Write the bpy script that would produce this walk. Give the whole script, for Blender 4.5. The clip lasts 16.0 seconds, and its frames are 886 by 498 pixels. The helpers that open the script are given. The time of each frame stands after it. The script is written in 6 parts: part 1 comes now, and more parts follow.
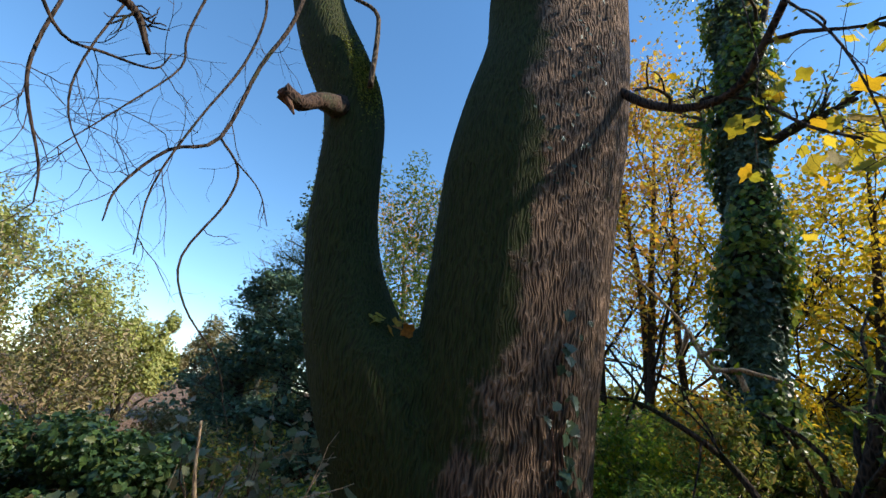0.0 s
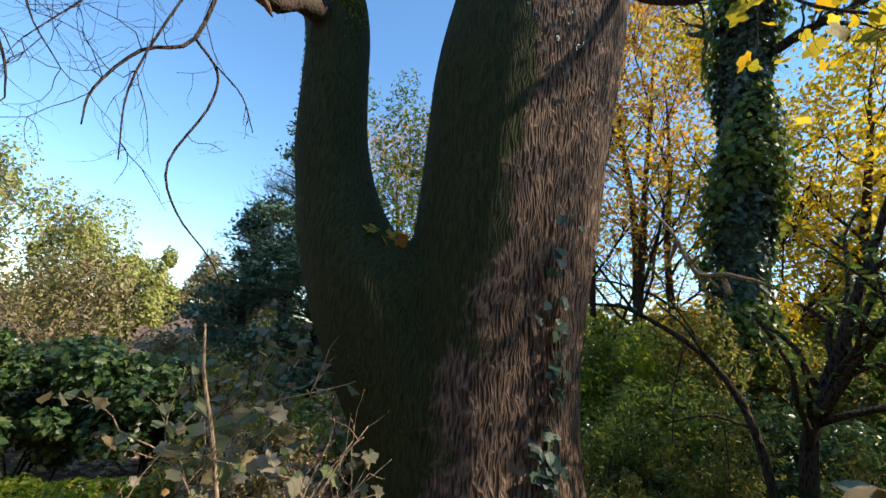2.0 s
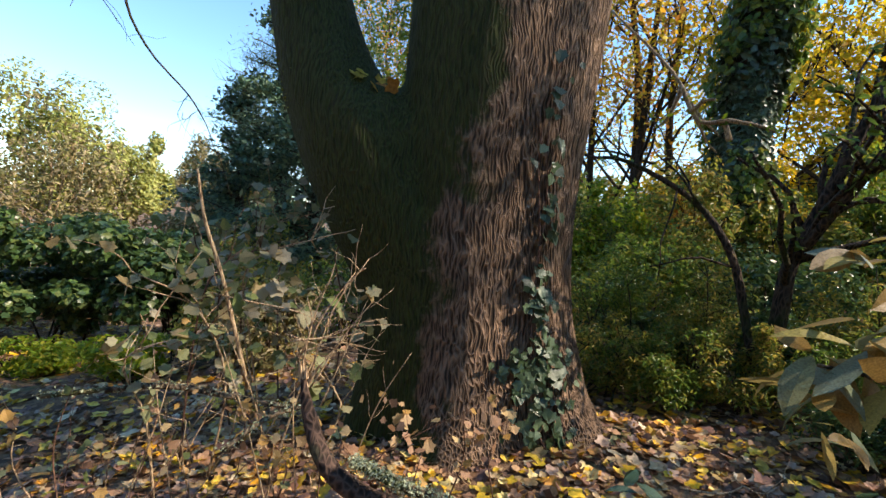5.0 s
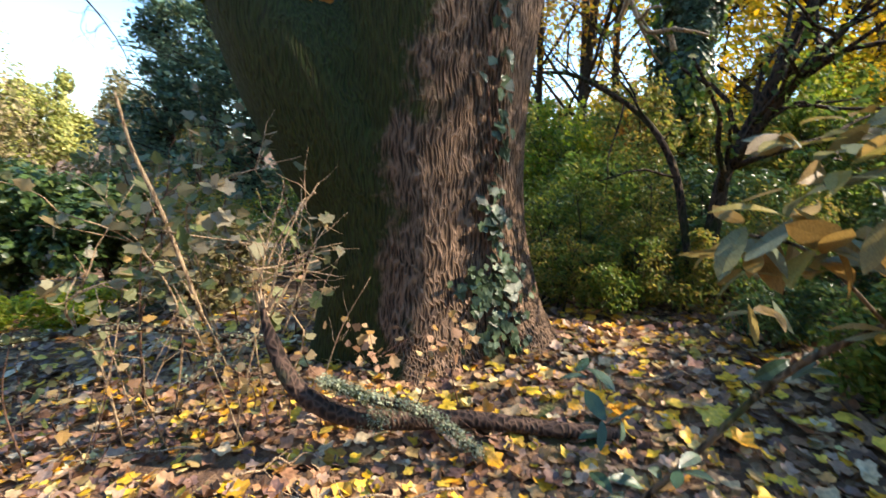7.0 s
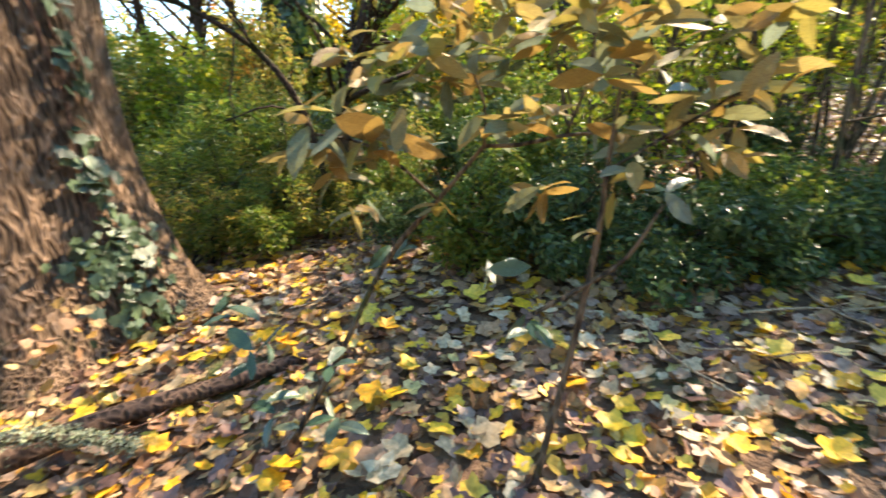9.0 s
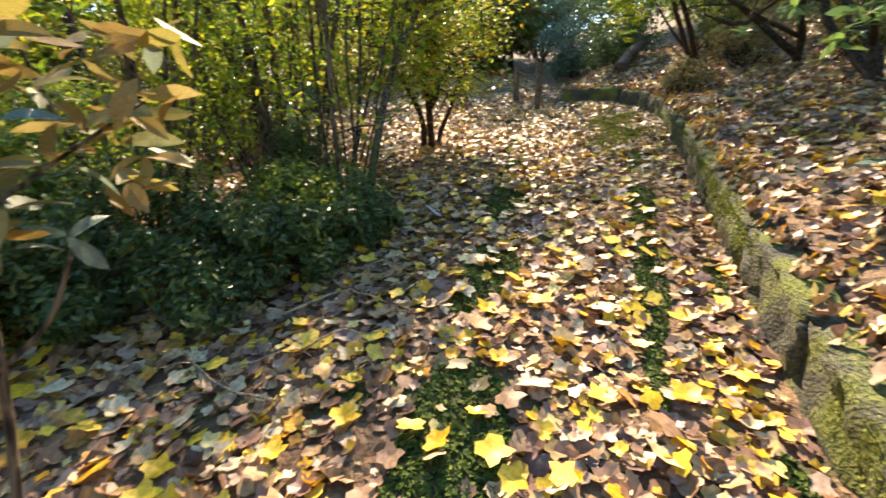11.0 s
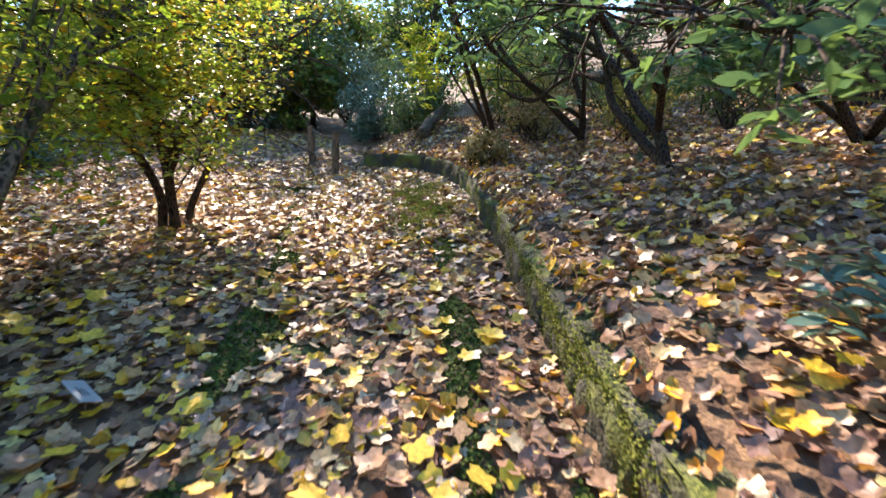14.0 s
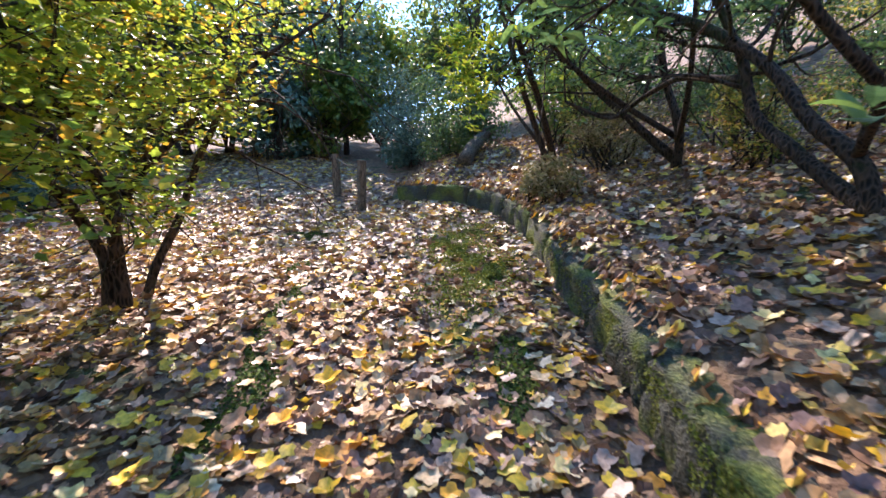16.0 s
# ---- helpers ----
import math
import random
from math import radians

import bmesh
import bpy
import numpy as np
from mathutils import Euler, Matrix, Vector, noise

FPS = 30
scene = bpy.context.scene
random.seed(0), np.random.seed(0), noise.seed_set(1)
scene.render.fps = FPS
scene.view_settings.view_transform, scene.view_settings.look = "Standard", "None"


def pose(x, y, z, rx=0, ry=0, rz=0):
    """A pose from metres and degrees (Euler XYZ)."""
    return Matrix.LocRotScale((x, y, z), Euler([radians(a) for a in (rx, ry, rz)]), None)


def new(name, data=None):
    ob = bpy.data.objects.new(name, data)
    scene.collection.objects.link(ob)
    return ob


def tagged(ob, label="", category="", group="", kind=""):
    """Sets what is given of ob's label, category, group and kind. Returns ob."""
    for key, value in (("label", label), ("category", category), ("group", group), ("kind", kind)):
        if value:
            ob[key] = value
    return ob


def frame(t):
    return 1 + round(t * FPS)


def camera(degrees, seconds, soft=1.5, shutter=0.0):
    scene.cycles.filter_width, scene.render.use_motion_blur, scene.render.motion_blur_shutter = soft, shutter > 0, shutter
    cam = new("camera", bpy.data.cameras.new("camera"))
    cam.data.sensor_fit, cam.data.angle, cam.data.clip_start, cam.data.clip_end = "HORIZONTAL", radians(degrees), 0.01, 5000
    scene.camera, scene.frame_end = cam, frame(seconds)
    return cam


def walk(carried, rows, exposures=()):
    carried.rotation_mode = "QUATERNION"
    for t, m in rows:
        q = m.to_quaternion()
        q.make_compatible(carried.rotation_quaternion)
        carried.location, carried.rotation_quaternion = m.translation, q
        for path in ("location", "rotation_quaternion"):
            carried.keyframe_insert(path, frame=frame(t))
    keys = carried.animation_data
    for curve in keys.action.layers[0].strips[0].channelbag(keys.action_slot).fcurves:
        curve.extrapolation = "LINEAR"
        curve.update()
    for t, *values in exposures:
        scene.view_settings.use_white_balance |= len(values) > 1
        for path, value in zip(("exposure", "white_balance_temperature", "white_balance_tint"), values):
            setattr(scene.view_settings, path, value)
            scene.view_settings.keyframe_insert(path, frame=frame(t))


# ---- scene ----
METRES, EYE, TILT, LEAN, TURN = 5.0, 2.2, 21.0, -7.0, 0.0
cam = camera(88.8, 16.0, soft=1.5, shutter=0.35)
ROWS = [
    (0.0, 0.0, 0.0, 0.0, 0.0, 0.0, -0.0),
    (0.5, 0.0004, -0.0022, -0.0063, -0.01, -1.93, 0.38),
    (1.0, 0.001, -0.0035, -0.0175, -0.22, -4.14, 0.71),
    (1.5, 0.002, -0.0045, -0.0259, -0.57, -6.49, 0.98),
    (2.0, 0.0019, -0.0041, -0.0345, -0.84, -8.72, 1.28),
    (2.5, 0.0015, -0.0048, -0.0486, -0.76, -11.12, 1.6),
    (3.0, -0.0001, -0.0076, -0.0642, -0.63, -14.03, 1.9),
    (3.5, 0.0008, -0.014, -0.078, -0.79, -17.15, 2.2),
    (4.0, 0.0025, -0.0166, -0.0845, -1.22, -20.05, 2.51),
    (6.5, 0.0022, -0.0138, -0.0891, -3.92, -28.68, 3.42),
    (7.0, 0.0011, -0.0208, -0.1021, -8.31, -32.29, 3.18),
    (7.5, 0.0005, -0.0279, -0.1144, -15.24, -35.84, 1.44),
    (8.0, 0.0074, -0.0305, -0.1163, -24.73, -37.76, -1.45),
    (8.5, 0.0175, -0.033, -0.1185, -35.95, -37.82, -5.06),
    (9.0, 0.0308, -0.0417, -0.1175, -48.3, -36.5, -9.11),
    (9.5, 0.0459, -0.063, -0.1127, -61.01, -33.94, -13.29),
    (10.0, 0.0605, -0.0898, -0.1015, -73.3, -30.54, -16.77),
    (12.5, 0.1813, -0.1745, -0.0795, -118.2, -12.81, -19.91),
    (13.0, 0.248, -0.2132, -0.0742, -120.19, -10.83, -20.6),
    (13.5, 0.3187, -0.2495, -0.0509, -120.3, -9.15, -21.74),
    (14.0, 0.4069, -0.2848, -0.0392, -120.5, -6.97, -22.46),
    (14.5, 0.4836, -0.321, -0.0233, -119.95, -5.1, -22.67),
    (15.0, 0.5624, -0.3561, 0.0033, -118.56, -4.6, -22.65),
    (15.5, 0.661, -0.3869, 0.0078, -117.13, -5.25, -22.18),
    (16.0, 0.75, -0.4192, 0.0098, -115.35, -6.34, -21.71),
]
EXPOSURES = [(0.0, 0.93, 6800, 12), (2.0, 1.17, 7100, 14), (4.0, 1.42, 7500, 15), (6.5, 1.72, 7400, 16), (8.0, 2.5, 8000, 16), (9.0, 2.65, 8600, 15), (10.2, 2.42, 8800, 15), (12.5, 2.2, 8200, 17), (14.0, 2.25, 7200, 20), (16.0, 2.28, 6600, 25)]
walk(cam, [(t, pose(0, 0, EYE, TILT, LEAN, TURN) @ pose(METRES * x, METRES * y, METRES * z, 90 + pitch, roll, yaw)) for t, x, y, z, yaw, pitch, roll in ROWS], EXPOSURES)

# ---- world and sun ----
SUN_DIR = Vector((1.0, -0.15, 0.84)).normalized()
world = bpy.data.worlds.new("sky")
scene.world = world
world.use_nodes = True
wn = world.node_tree
sky = wn.nodes.new("ShaderNodeTexSky")
sky.sky_type = "NISHITA"
sky.sun_disc = False
sky.sun_elevation = math.asin(SUN_DIR.z)
sky.sun_rotation = math.atan2(SUN_DIR.x, SUN_DIR.y)
sky.air_density = 1.0
sky.dust_density = 0.0
sky.ozone_density = 3.5
rich = wn.nodes.new("ShaderNodeHueSaturation")
rich.inputs["Hue"].default_value = 0.495
rich.inputs["Saturation"].default_value = 1.16
wn.links.new(sky.outputs[0], rich.inputs["Color"])
wn.links.new(rich.outputs[0], wn.nodes["Background"].inputs[0])
wn.nodes["Background"].inputs[1].default_value = 0.15
sun = new("sun", bpy.data.lights.new("sun", "SUN"))
sun.data.energy = 3.4
sun.data.angle = radians(0.6)
sun.data.color = (1.0, 0.92, 0.8)
sun.matrix_world = Matrix.Translation((0, 0, 30)) @ SUN_DIR.to_track_quat("Z", "Y").to_matrix().to_4x4()


# ---- materials ----
def material(name):
    m = bpy.data.materials.new(name)
    m.use_nodes = True
    return m, m.node_tree.nodes, m.node_tree.links, m.node_tree.nodes["Principled BSDF"]


def ramp(nodes, stops, interpolation="LINEAR"):
    r = nodes.new("ShaderNodeValToRGB")
    r.color_ramp.interpolation = interpolation
    e = r.color_ramp.elements
    while len(e) < len(stops):
        e.new(0.5)
    for k, (p, c) in enumerate(stops):
        e[k].position = p
        e[k].color = (*c, 1)
    return r


SPECS = {}


def leaf_material(name, colours, rough=0.5, through_light=0.35, single=False, veins=0.25):
    """Leaves: each piece picks one of the colours; blotches, a soft gloss and light that shines through."""
    m, n, l, p = material(name)
    if not single:
        SPECS[name] = (colours, rough, through_light, True, veins)
    if single:
        pick = n.new("ShaderNodeObjectInfo").outputs["Random"]
    else:
        pick = n.new("ShaderNodeNewGeometry").outputs["Random Per Island"]
    stops = [(k / len(colours), c) for k, c in enumerate(colours)]
    r = ramp(n, stops, "CONSTANT")
    l.new(pick, r.inputs[0])
    co = n.new("ShaderNodeTexCoord")
    tex = n.new("ShaderNodeTexNoise")
    tex.inputs["Scale"].default_value = 38
    tex.inputs["Detail"].default_value = 5
    l.new(co.outputs["Object"], tex.inputs["Vector"])
    v = ramp(n, [(0.3, (1 - veins * 1.6,) * 3), (0.7, (1 + veins,) * 3)])
    l.new(tex.outputs[0], v.inputs[0])
    mul = n.new("ShaderNodeMix")
    mul.data_type = "RGBA"
    mul.blend_type = "MULTIPLY"
    mul.inputs["Factor"].default_value = 1
    l.new(r.outputs[0], mul.inputs["A"])
    l.new(v.outputs[0], mul.inputs["B"])
    l.new(mul.outputs["Result"], p.inputs["Base Color"])
    p.inputs["Roughness"].default_value = rough
    p.inputs["Specular IOR Level"].default_value = 0.4
    bump = n.new("ShaderNodeBump")
    bump.inputs["Strength"].default_value = 0.4
    bump.inputs["Distance"].default_value = 0.004
    l.new(tex.outputs[0], bump.inputs["Height"])
    l.new(bump.outputs[0], p.inputs["Normal"])
    tr = n.new("ShaderNodeBsdfTranslucent")
    l.new(mul.outputs["Result"], tr.inputs["Color"])
    mix = n.new("ShaderNodeMixShader")
    mix.inputs[0].default_value = through_light
    l.new(p.outputs[0], mix.inputs[1])
    l.new(tr.outputs[0], mix.inputs[2])
    l.new(mix.outputs[0], n["Material Output"].inputs["Surface"])
    return m


def bark_material(name, dark, light, moss=(0.05, 0.07, 0.012), moss_amount=0.35, scale=16.0, stretch=0.22, depth=0.02, moss_shade_side=None):
    """Ridged bark: long meshing ridges, a patchy green film and small pale flecks."""
    m, n, l, p = material(name)
    co = n.new("ShaderNodeTexCoord")
    warp = n.new("ShaderNodeTexNoise")
    warp.inputs["Scale"].default_value = 3.5
    warp.inputs["Detail"].default_value = 3
    l.new(co.outputs["Object"], warp.inputs["Vector"])
    add = n.new("ShaderNodeMixRGB")
    add.blend_type = "ADD"
    add.inputs[0].default_value = 0.11
    l.new(co.outputs["Object"], add.inputs[1])
    l.new(warp.outputs["Color"], add.inputs[2])
    mp = n.new("ShaderNodeMapping")
    mp.inputs["Scale"].default_value = (scale, scale, scale * stretch)
    l.new(add.outputs[0], mp.inputs[0])
    vor = n.new("ShaderNodeTexVoronoi")
    vor.feature = "DISTANCE_TO_EDGE"
    vor.inputs["Scale"].default_value = 1.0
    l.new(mp.outputs[0], vor.inputs["Vector"])
    fine = n.new("ShaderNodeTexNoise")
    fine.inputs["Scale"].default_value = 2.2
    fine.inputs["Detail"].default_value = 8
    l.new(mp.outputs[0], fine.inputs["Vector"])
    ridge = ramp(n, [(0.0, (1, 1, 1)), (0.1, (0.72, 0.72, 0.72)), (0.3, (0.15, 0.15, 0.15)), (0.5, (0.0, 0.0, 0.0))])
    l.new(vor.outputs["Distance"], ridge.inputs[0])
    h = n.new("ShaderNodeMath")
    h.operation = "MULTIPLY_ADD"
    h.inputs[1].default_value = 0.32
    l.new(fine.outputs[0], h.inputs[0])
    l.new(ridge.outputs[0], h.inputs[2])
    col = ramp(n, [(0.3, dark), (0.8, tuple(0.5 * (a + b) for a, b in zip(dark, light))), (1.0, light)])
    l.new(h.outputs[0], col.inputs[0])
    big = n.new("ShaderNodeTexNoise")
    big.inputs["Scale"].default_value = 1.6
    big.inputs["Detail"].default_value = 7
    big.inputs["Roughness"].default_value = 0.65
    l.new(co.outputs["Object"], big.inputs["Vector"])
    mask_in = big.outputs[0]
    if moss_shade_side is not None:
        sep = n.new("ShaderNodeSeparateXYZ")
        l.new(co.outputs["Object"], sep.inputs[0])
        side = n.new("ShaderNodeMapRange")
        side.inputs["From Min"].default_value = moss_shade_side[0]
        side.inputs["From Max"].default_value = moss_shade_side[1]
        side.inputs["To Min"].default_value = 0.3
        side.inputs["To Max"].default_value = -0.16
        # Higher up the moss colour widens to paint in the stem's shaded side too.
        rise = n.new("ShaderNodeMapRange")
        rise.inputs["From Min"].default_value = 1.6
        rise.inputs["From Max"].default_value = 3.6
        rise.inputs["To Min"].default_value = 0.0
        rise.inputs["To Max"].default_value = moss_shade_side[2]
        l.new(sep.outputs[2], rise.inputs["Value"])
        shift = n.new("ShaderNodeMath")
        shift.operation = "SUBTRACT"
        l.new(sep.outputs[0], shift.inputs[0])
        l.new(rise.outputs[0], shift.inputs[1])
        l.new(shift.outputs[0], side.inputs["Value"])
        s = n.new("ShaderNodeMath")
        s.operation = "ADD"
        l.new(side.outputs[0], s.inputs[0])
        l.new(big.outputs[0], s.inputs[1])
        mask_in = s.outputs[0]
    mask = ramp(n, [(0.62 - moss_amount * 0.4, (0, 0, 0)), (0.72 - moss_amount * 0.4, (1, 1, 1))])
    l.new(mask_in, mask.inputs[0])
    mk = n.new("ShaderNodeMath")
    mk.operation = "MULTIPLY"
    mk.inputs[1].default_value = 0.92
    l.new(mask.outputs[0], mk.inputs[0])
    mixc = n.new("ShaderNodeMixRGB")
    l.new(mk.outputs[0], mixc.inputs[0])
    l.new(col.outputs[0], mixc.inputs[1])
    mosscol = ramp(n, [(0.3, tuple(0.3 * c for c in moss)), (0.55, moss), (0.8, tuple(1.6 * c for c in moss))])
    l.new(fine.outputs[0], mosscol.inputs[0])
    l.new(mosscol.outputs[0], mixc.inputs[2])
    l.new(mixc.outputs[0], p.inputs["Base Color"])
    p.inputs["Roughness"].default_value = 0.9
    p.inputs["Specular IOR Level"].default_value = 0.25
    bump = n.new("ShaderNodeBump")
    bump.inputs["Strength"].default_value = 1.0
    bump.inputs["Distance"].default_value = depth
    soft = n.new("ShaderNodeMath")
    soft.operation = "MULTIPLY_ADD"
    soft.inputs[1].default_value = -0.65
    soft.inputs[2].default_value = 1.0
    l.new(mk.outputs[0], soft.inputs[0])
    relief = n.new("ShaderNodeMath")
    relief.operation = "MULTIPLY"
    l.new(h.outputs[0], relief.inputs[0])
    l.new(soft.outputs[0], relief.inputs[1])
    l.new(relief.outputs[0], bump.inputs["Height"])
    l.new(bump.outputs[0], p.inputs["Normal"])
    return m


def soil_material():
    """Dark damp leaf mould with moss patches and grit."""
    m, n, l, p = material("leaf_mould")
    co = n.new("ShaderNodeTexCoord")
    a = n.new("ShaderNodeTexNoise")
    a.inputs["Scale"].default_value = 1.35
    a.inputs["Detail"].default_value = 6
    b = n.new("ShaderNodeTexNoise")
    b.inputs["Scale"].default_value = 45
    b.inputs["Detail"].default_value = 8
    vor = n.new("ShaderNodeTexVoronoi")
    vor.inputs["Scale"].default_value = 14
    for t in (a, b, vor):
        l.new(co.outputs["Object"], t.inputs["Vector"])
    crumbs = ramp(n, [(0.0, (0.05, 0.027, 0.016)), (0.45, (0.12, 0.065, 0.035)), (0.7, (0.2, 0.115, 0.06)), (1.0, (0.3, 0.18, 0.09))])
    l.new(vor.outputs["Color"], crumbs.inputs[0])
    moss = ramp(n, [(0.3, (0.012, 0.022, 0.006)), (0.7, (0.075, 0.11, 0.02))])
    l.new(b.outputs[0], moss.inputs[0])
    mask = ramp(n, [(0.6, (0, 0, 0)), (0.68, (1, 1, 1))])
    l.new(a.outputs[0], mask.inputs[0])
    mix = n.new("ShaderNodeMixRGB")
    l.new(mask.outputs[0], mix.inputs[0])
    l.new(crumbs.outputs[0], mix.inputs[1])
    l.new(moss.outputs[0], mix.inputs[2])
    l.new(mix.outputs[0], p.inputs["Base Color"])
    p.inputs["Roughness"].default_value = 0.9
    bump = n.new("ShaderNodeBump")
    bump.inputs["Strength"].default_value = 0.9
    bump.inputs["Distance"].default_value = 0.03
    l.new(b.outputs[0], bump.inputs["Height"])
    l.new(bump.outputs[0], p.inputs["Normal"])
    return m


def stone_material():
    """Old concrete and stone edging under moss."""
    m, n, l, p = material("mossy_stone")
    co = n.new("ShaderNodeTexCoord")
    info = n.new("ShaderNodeObjectInfo")
    off = n.new("ShaderNodeVectorMath")
    l.new(co.outputs["Object"], off.inputs[0])
    l.new(info.outputs["Location"], off.inputs[1])
    a = n.new("ShaderNodeTexNoise")
    a.inputs["Scale"].default_value = 3.0
    a.inputs["Detail"].default_value = 8
    b = n.new("ShaderNodeTexNoise")
    b.inputs["Scale"].default_value = 60
    b.inputs["Detail"].default_value = 6
    for t in (a, b):
        l.new(off.outputs[0], t.inputs["Vector"])
    stone = ramp(n, [(0.3, (0.025, 0.026, 0.02)), (0.6, (0.1, 0.095, 0.065)), (0.85, (0.22, 0.2, 0.13))])
    l.new(b.outputs[0], stone.inputs[0])
    moss = ramp(n, [(0.3, (0.055, 0.068, 0.012)), (0.5, (0.13, 0.15, 0.024)), (0.75, (0.26, 0.27, 0.05))])
    l.new(b.outputs[0], moss.inputs[0])
    mask = ramp(n, [(0.47, (0, 0, 0)), (0.6, (1, 1, 1))])
    l.new(a.outputs[0], mask.inputs[0])
    mix = n.new("ShaderNodeMixRGB")
    l.new(mask.outputs[0], mix.inputs[0])
    l.new(stone.outputs[0], mix.inputs[1])
    l.new(moss.outputs[0], mix.inputs[2])
    l.new(mix.outputs[0], p.inputs["Base Color"])
    p.inputs["Roughness"].default_value = 0.95
    bump = n.new("ShaderNodeBump")
    bump.inputs["Strength"].default_value = 1.0
    bump.inputs["Distance"].default_value = 0.03
    sm = n.new("ShaderNodeMath")
    sm.operation = "MULTIPLY_ADD"
    sm.inputs[1].default_value = 1.5
    l.new(a.outputs[0], sm.inputs[0])
    l.new(b.outputs[0], sm.inputs[2])
    l.new(sm.outputs[0], bump.inputs["Height"])
    l.new(bump.outputs[0], p.inputs["Normal"])
    return m


LITTER = [(0.80, 0.46, 0.03), (0.48, 0.29, 0.15), (0.27, 0.15, 0.11), (0.60, 0.43, 0.24), (0.76, 0.38, 0.03), (0.18, 0.10, 0.08), (0.38, 0.22, 0.13), (0.50, 0.31, 0.14), (0.33, 0.19, 0.12), (0.82, 0.55, 0.08),
          (0.64, 0.52, 0.33), (0.74, 0.50, 0.05), (0.56, 0.27, 0.05), (0.34, 0.24, 0.10), (0.58, 0.29, 0.09), (0.44, 0.30, 0.22), (0.24, 0.14, 0.11), (0.70, 0.56, 0.22), (0.40, 0.27, 0.19), (0.35, 0.18, 0.10)]
DARKLITTER = [(0.20, 0.10, 0.055), (0.30, 0.16, 0.08), (0.13, 0.07, 0.045), (0.40, 0.24, 0.12), (0.26, 0.13, 0.07), (0.5, 0.32, 0.05), (0.17, 0.09, 0.06), (0.42, 0.26, 0.13)]
M_LITTER = leaf_material("fallen_leaf", LITTER, 0.45, 0.18)
M_LITTER_ONE = leaf_material("fallen_leaf_single", [LITTER[0], LITTER[3], LITTER[9], LITTER[4], LITTER[11], LITTER[6], LITTER[1], LITTER[9], LITTER[10]], 0.5, 0.18, single=True)
M_DARKLITTER = leaf_material("old_leaf", DARKLITTER, 0.6, 0.12)
M_SOIL = soil_material()
M_STONE = stone_material()
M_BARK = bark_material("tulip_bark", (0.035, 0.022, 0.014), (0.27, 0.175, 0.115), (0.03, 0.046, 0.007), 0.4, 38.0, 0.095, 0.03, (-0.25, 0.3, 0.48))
M_BARK_GREY = bark_material("grey_bark", (0.02, 0.016, 0.012), (0.16, 0.12, 0.08), (0.06, 0.08, 0.02), 0.25, 26, 0.25, 0.012)
M_BARK_DARK = bark_material("dark_bark", (0.012, 0.009, 0.007), (0.075, 0.05, 0.034), (0.03, 0.04, 0.01), 0.2, 30, 0.3, 0.01)
M_SNAG = bark_material("snag_bark", (0.022, 0.015, 0.012), (0.1, 0.062, 0.046), (0.07, 0.08, 0.04), 0.1, 30, 0.5, 0.006)
M_TWIG_PALE = bark_material("pale_twig", (0.16, 0.1, 0.06), (0.5, 0.36, 0.22), (0.2, 0.2, 0.1), 0.0, 60, 0.2, 0.003)
M_TWIG_BROWN = bark_material("brown_twig", (0.05, 0.025, 0.018), (0.2, 0.11, 0.075), (0.1, 0.1, 0.03), 0.05, 60, 0.2, 0.003)
M_LICHEN = leaf_material("lichen", [(0.30, 0.34, 0.22), (0.22, 0.27, 0.16), (0.38, 0.42, 0.29), (0.26, 0.3, 0.2)], 0.9, 0.1)
M_POST = bark_material("weathered_post", (0.05, 0.035, 0.022), (0.22, 0.155, 0.1), (0.09, 0.1, 0.03), 0.2, 40, 0.06, 0.008)
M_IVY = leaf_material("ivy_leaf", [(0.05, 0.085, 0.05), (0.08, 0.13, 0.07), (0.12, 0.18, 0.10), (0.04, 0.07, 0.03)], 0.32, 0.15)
M_DARKGREEN = leaf_material("dark_green_leaf", [(0.05, 0.1, 0.035), (0.07, 0.135, 0.045), (0.1, 0.18, 0.05), (0.055, 0.11, 0.05), (0.15, 0.2, 0.06)], 0.3, 0.4)
M_TEAL = leaf_material("bluish_leaf", [(0.08, 0.15, 0.1), (0.12, 0.2, 0.14), (0.16, 0.25, 0.16), (0.09, 0.16, 0.12)], 0.26, 0.25)
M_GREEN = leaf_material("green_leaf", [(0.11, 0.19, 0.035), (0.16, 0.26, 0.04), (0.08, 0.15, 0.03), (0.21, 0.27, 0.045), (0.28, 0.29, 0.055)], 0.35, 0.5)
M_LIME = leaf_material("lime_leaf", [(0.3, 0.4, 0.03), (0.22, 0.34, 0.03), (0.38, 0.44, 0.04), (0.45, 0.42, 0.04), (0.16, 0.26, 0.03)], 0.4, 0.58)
M_OLIVE = leaf_material("olive_leaf", [(0.22, 0.25, 0.05), (0.32, 0.33, 0.055), (0.14, 0.2, 0.045), (0.42, 0.35, 0.07), (0.1, 0.15, 0.035), (0.36, 0.26, 0.07)], 0.4, 0.55)
M_YELLOW = leaf_material("yellow_leaf", [(0.74, 0.5, 0.02), (0.66, 0.4, 0.02), (0.52, 0.42, 0.03), (0.78, 0.58, 0.05), (0.4, 0.37, 0.03)], 0.5, 0.62)
M_ORANGE = leaf_material("orange_leaf", [(0.66, 0.34, 0.04), (0.58, 0.24, 0.04), (0.7, 0.44, 0.05), (0.45, 0.22, 0.05), (0.64, 0.5, 0.1)], 0.5, 0.6)
M_PALEHILL = leaf_material("pale_leaf", [(0.44, 0.44, 0.11), (0.38, 0.4, 0.09), (0.3, 0.34, 0.08), (0.5, 0.47, 0.15), (0.27, 0.28, 0.07)], 0.6, 0.3)
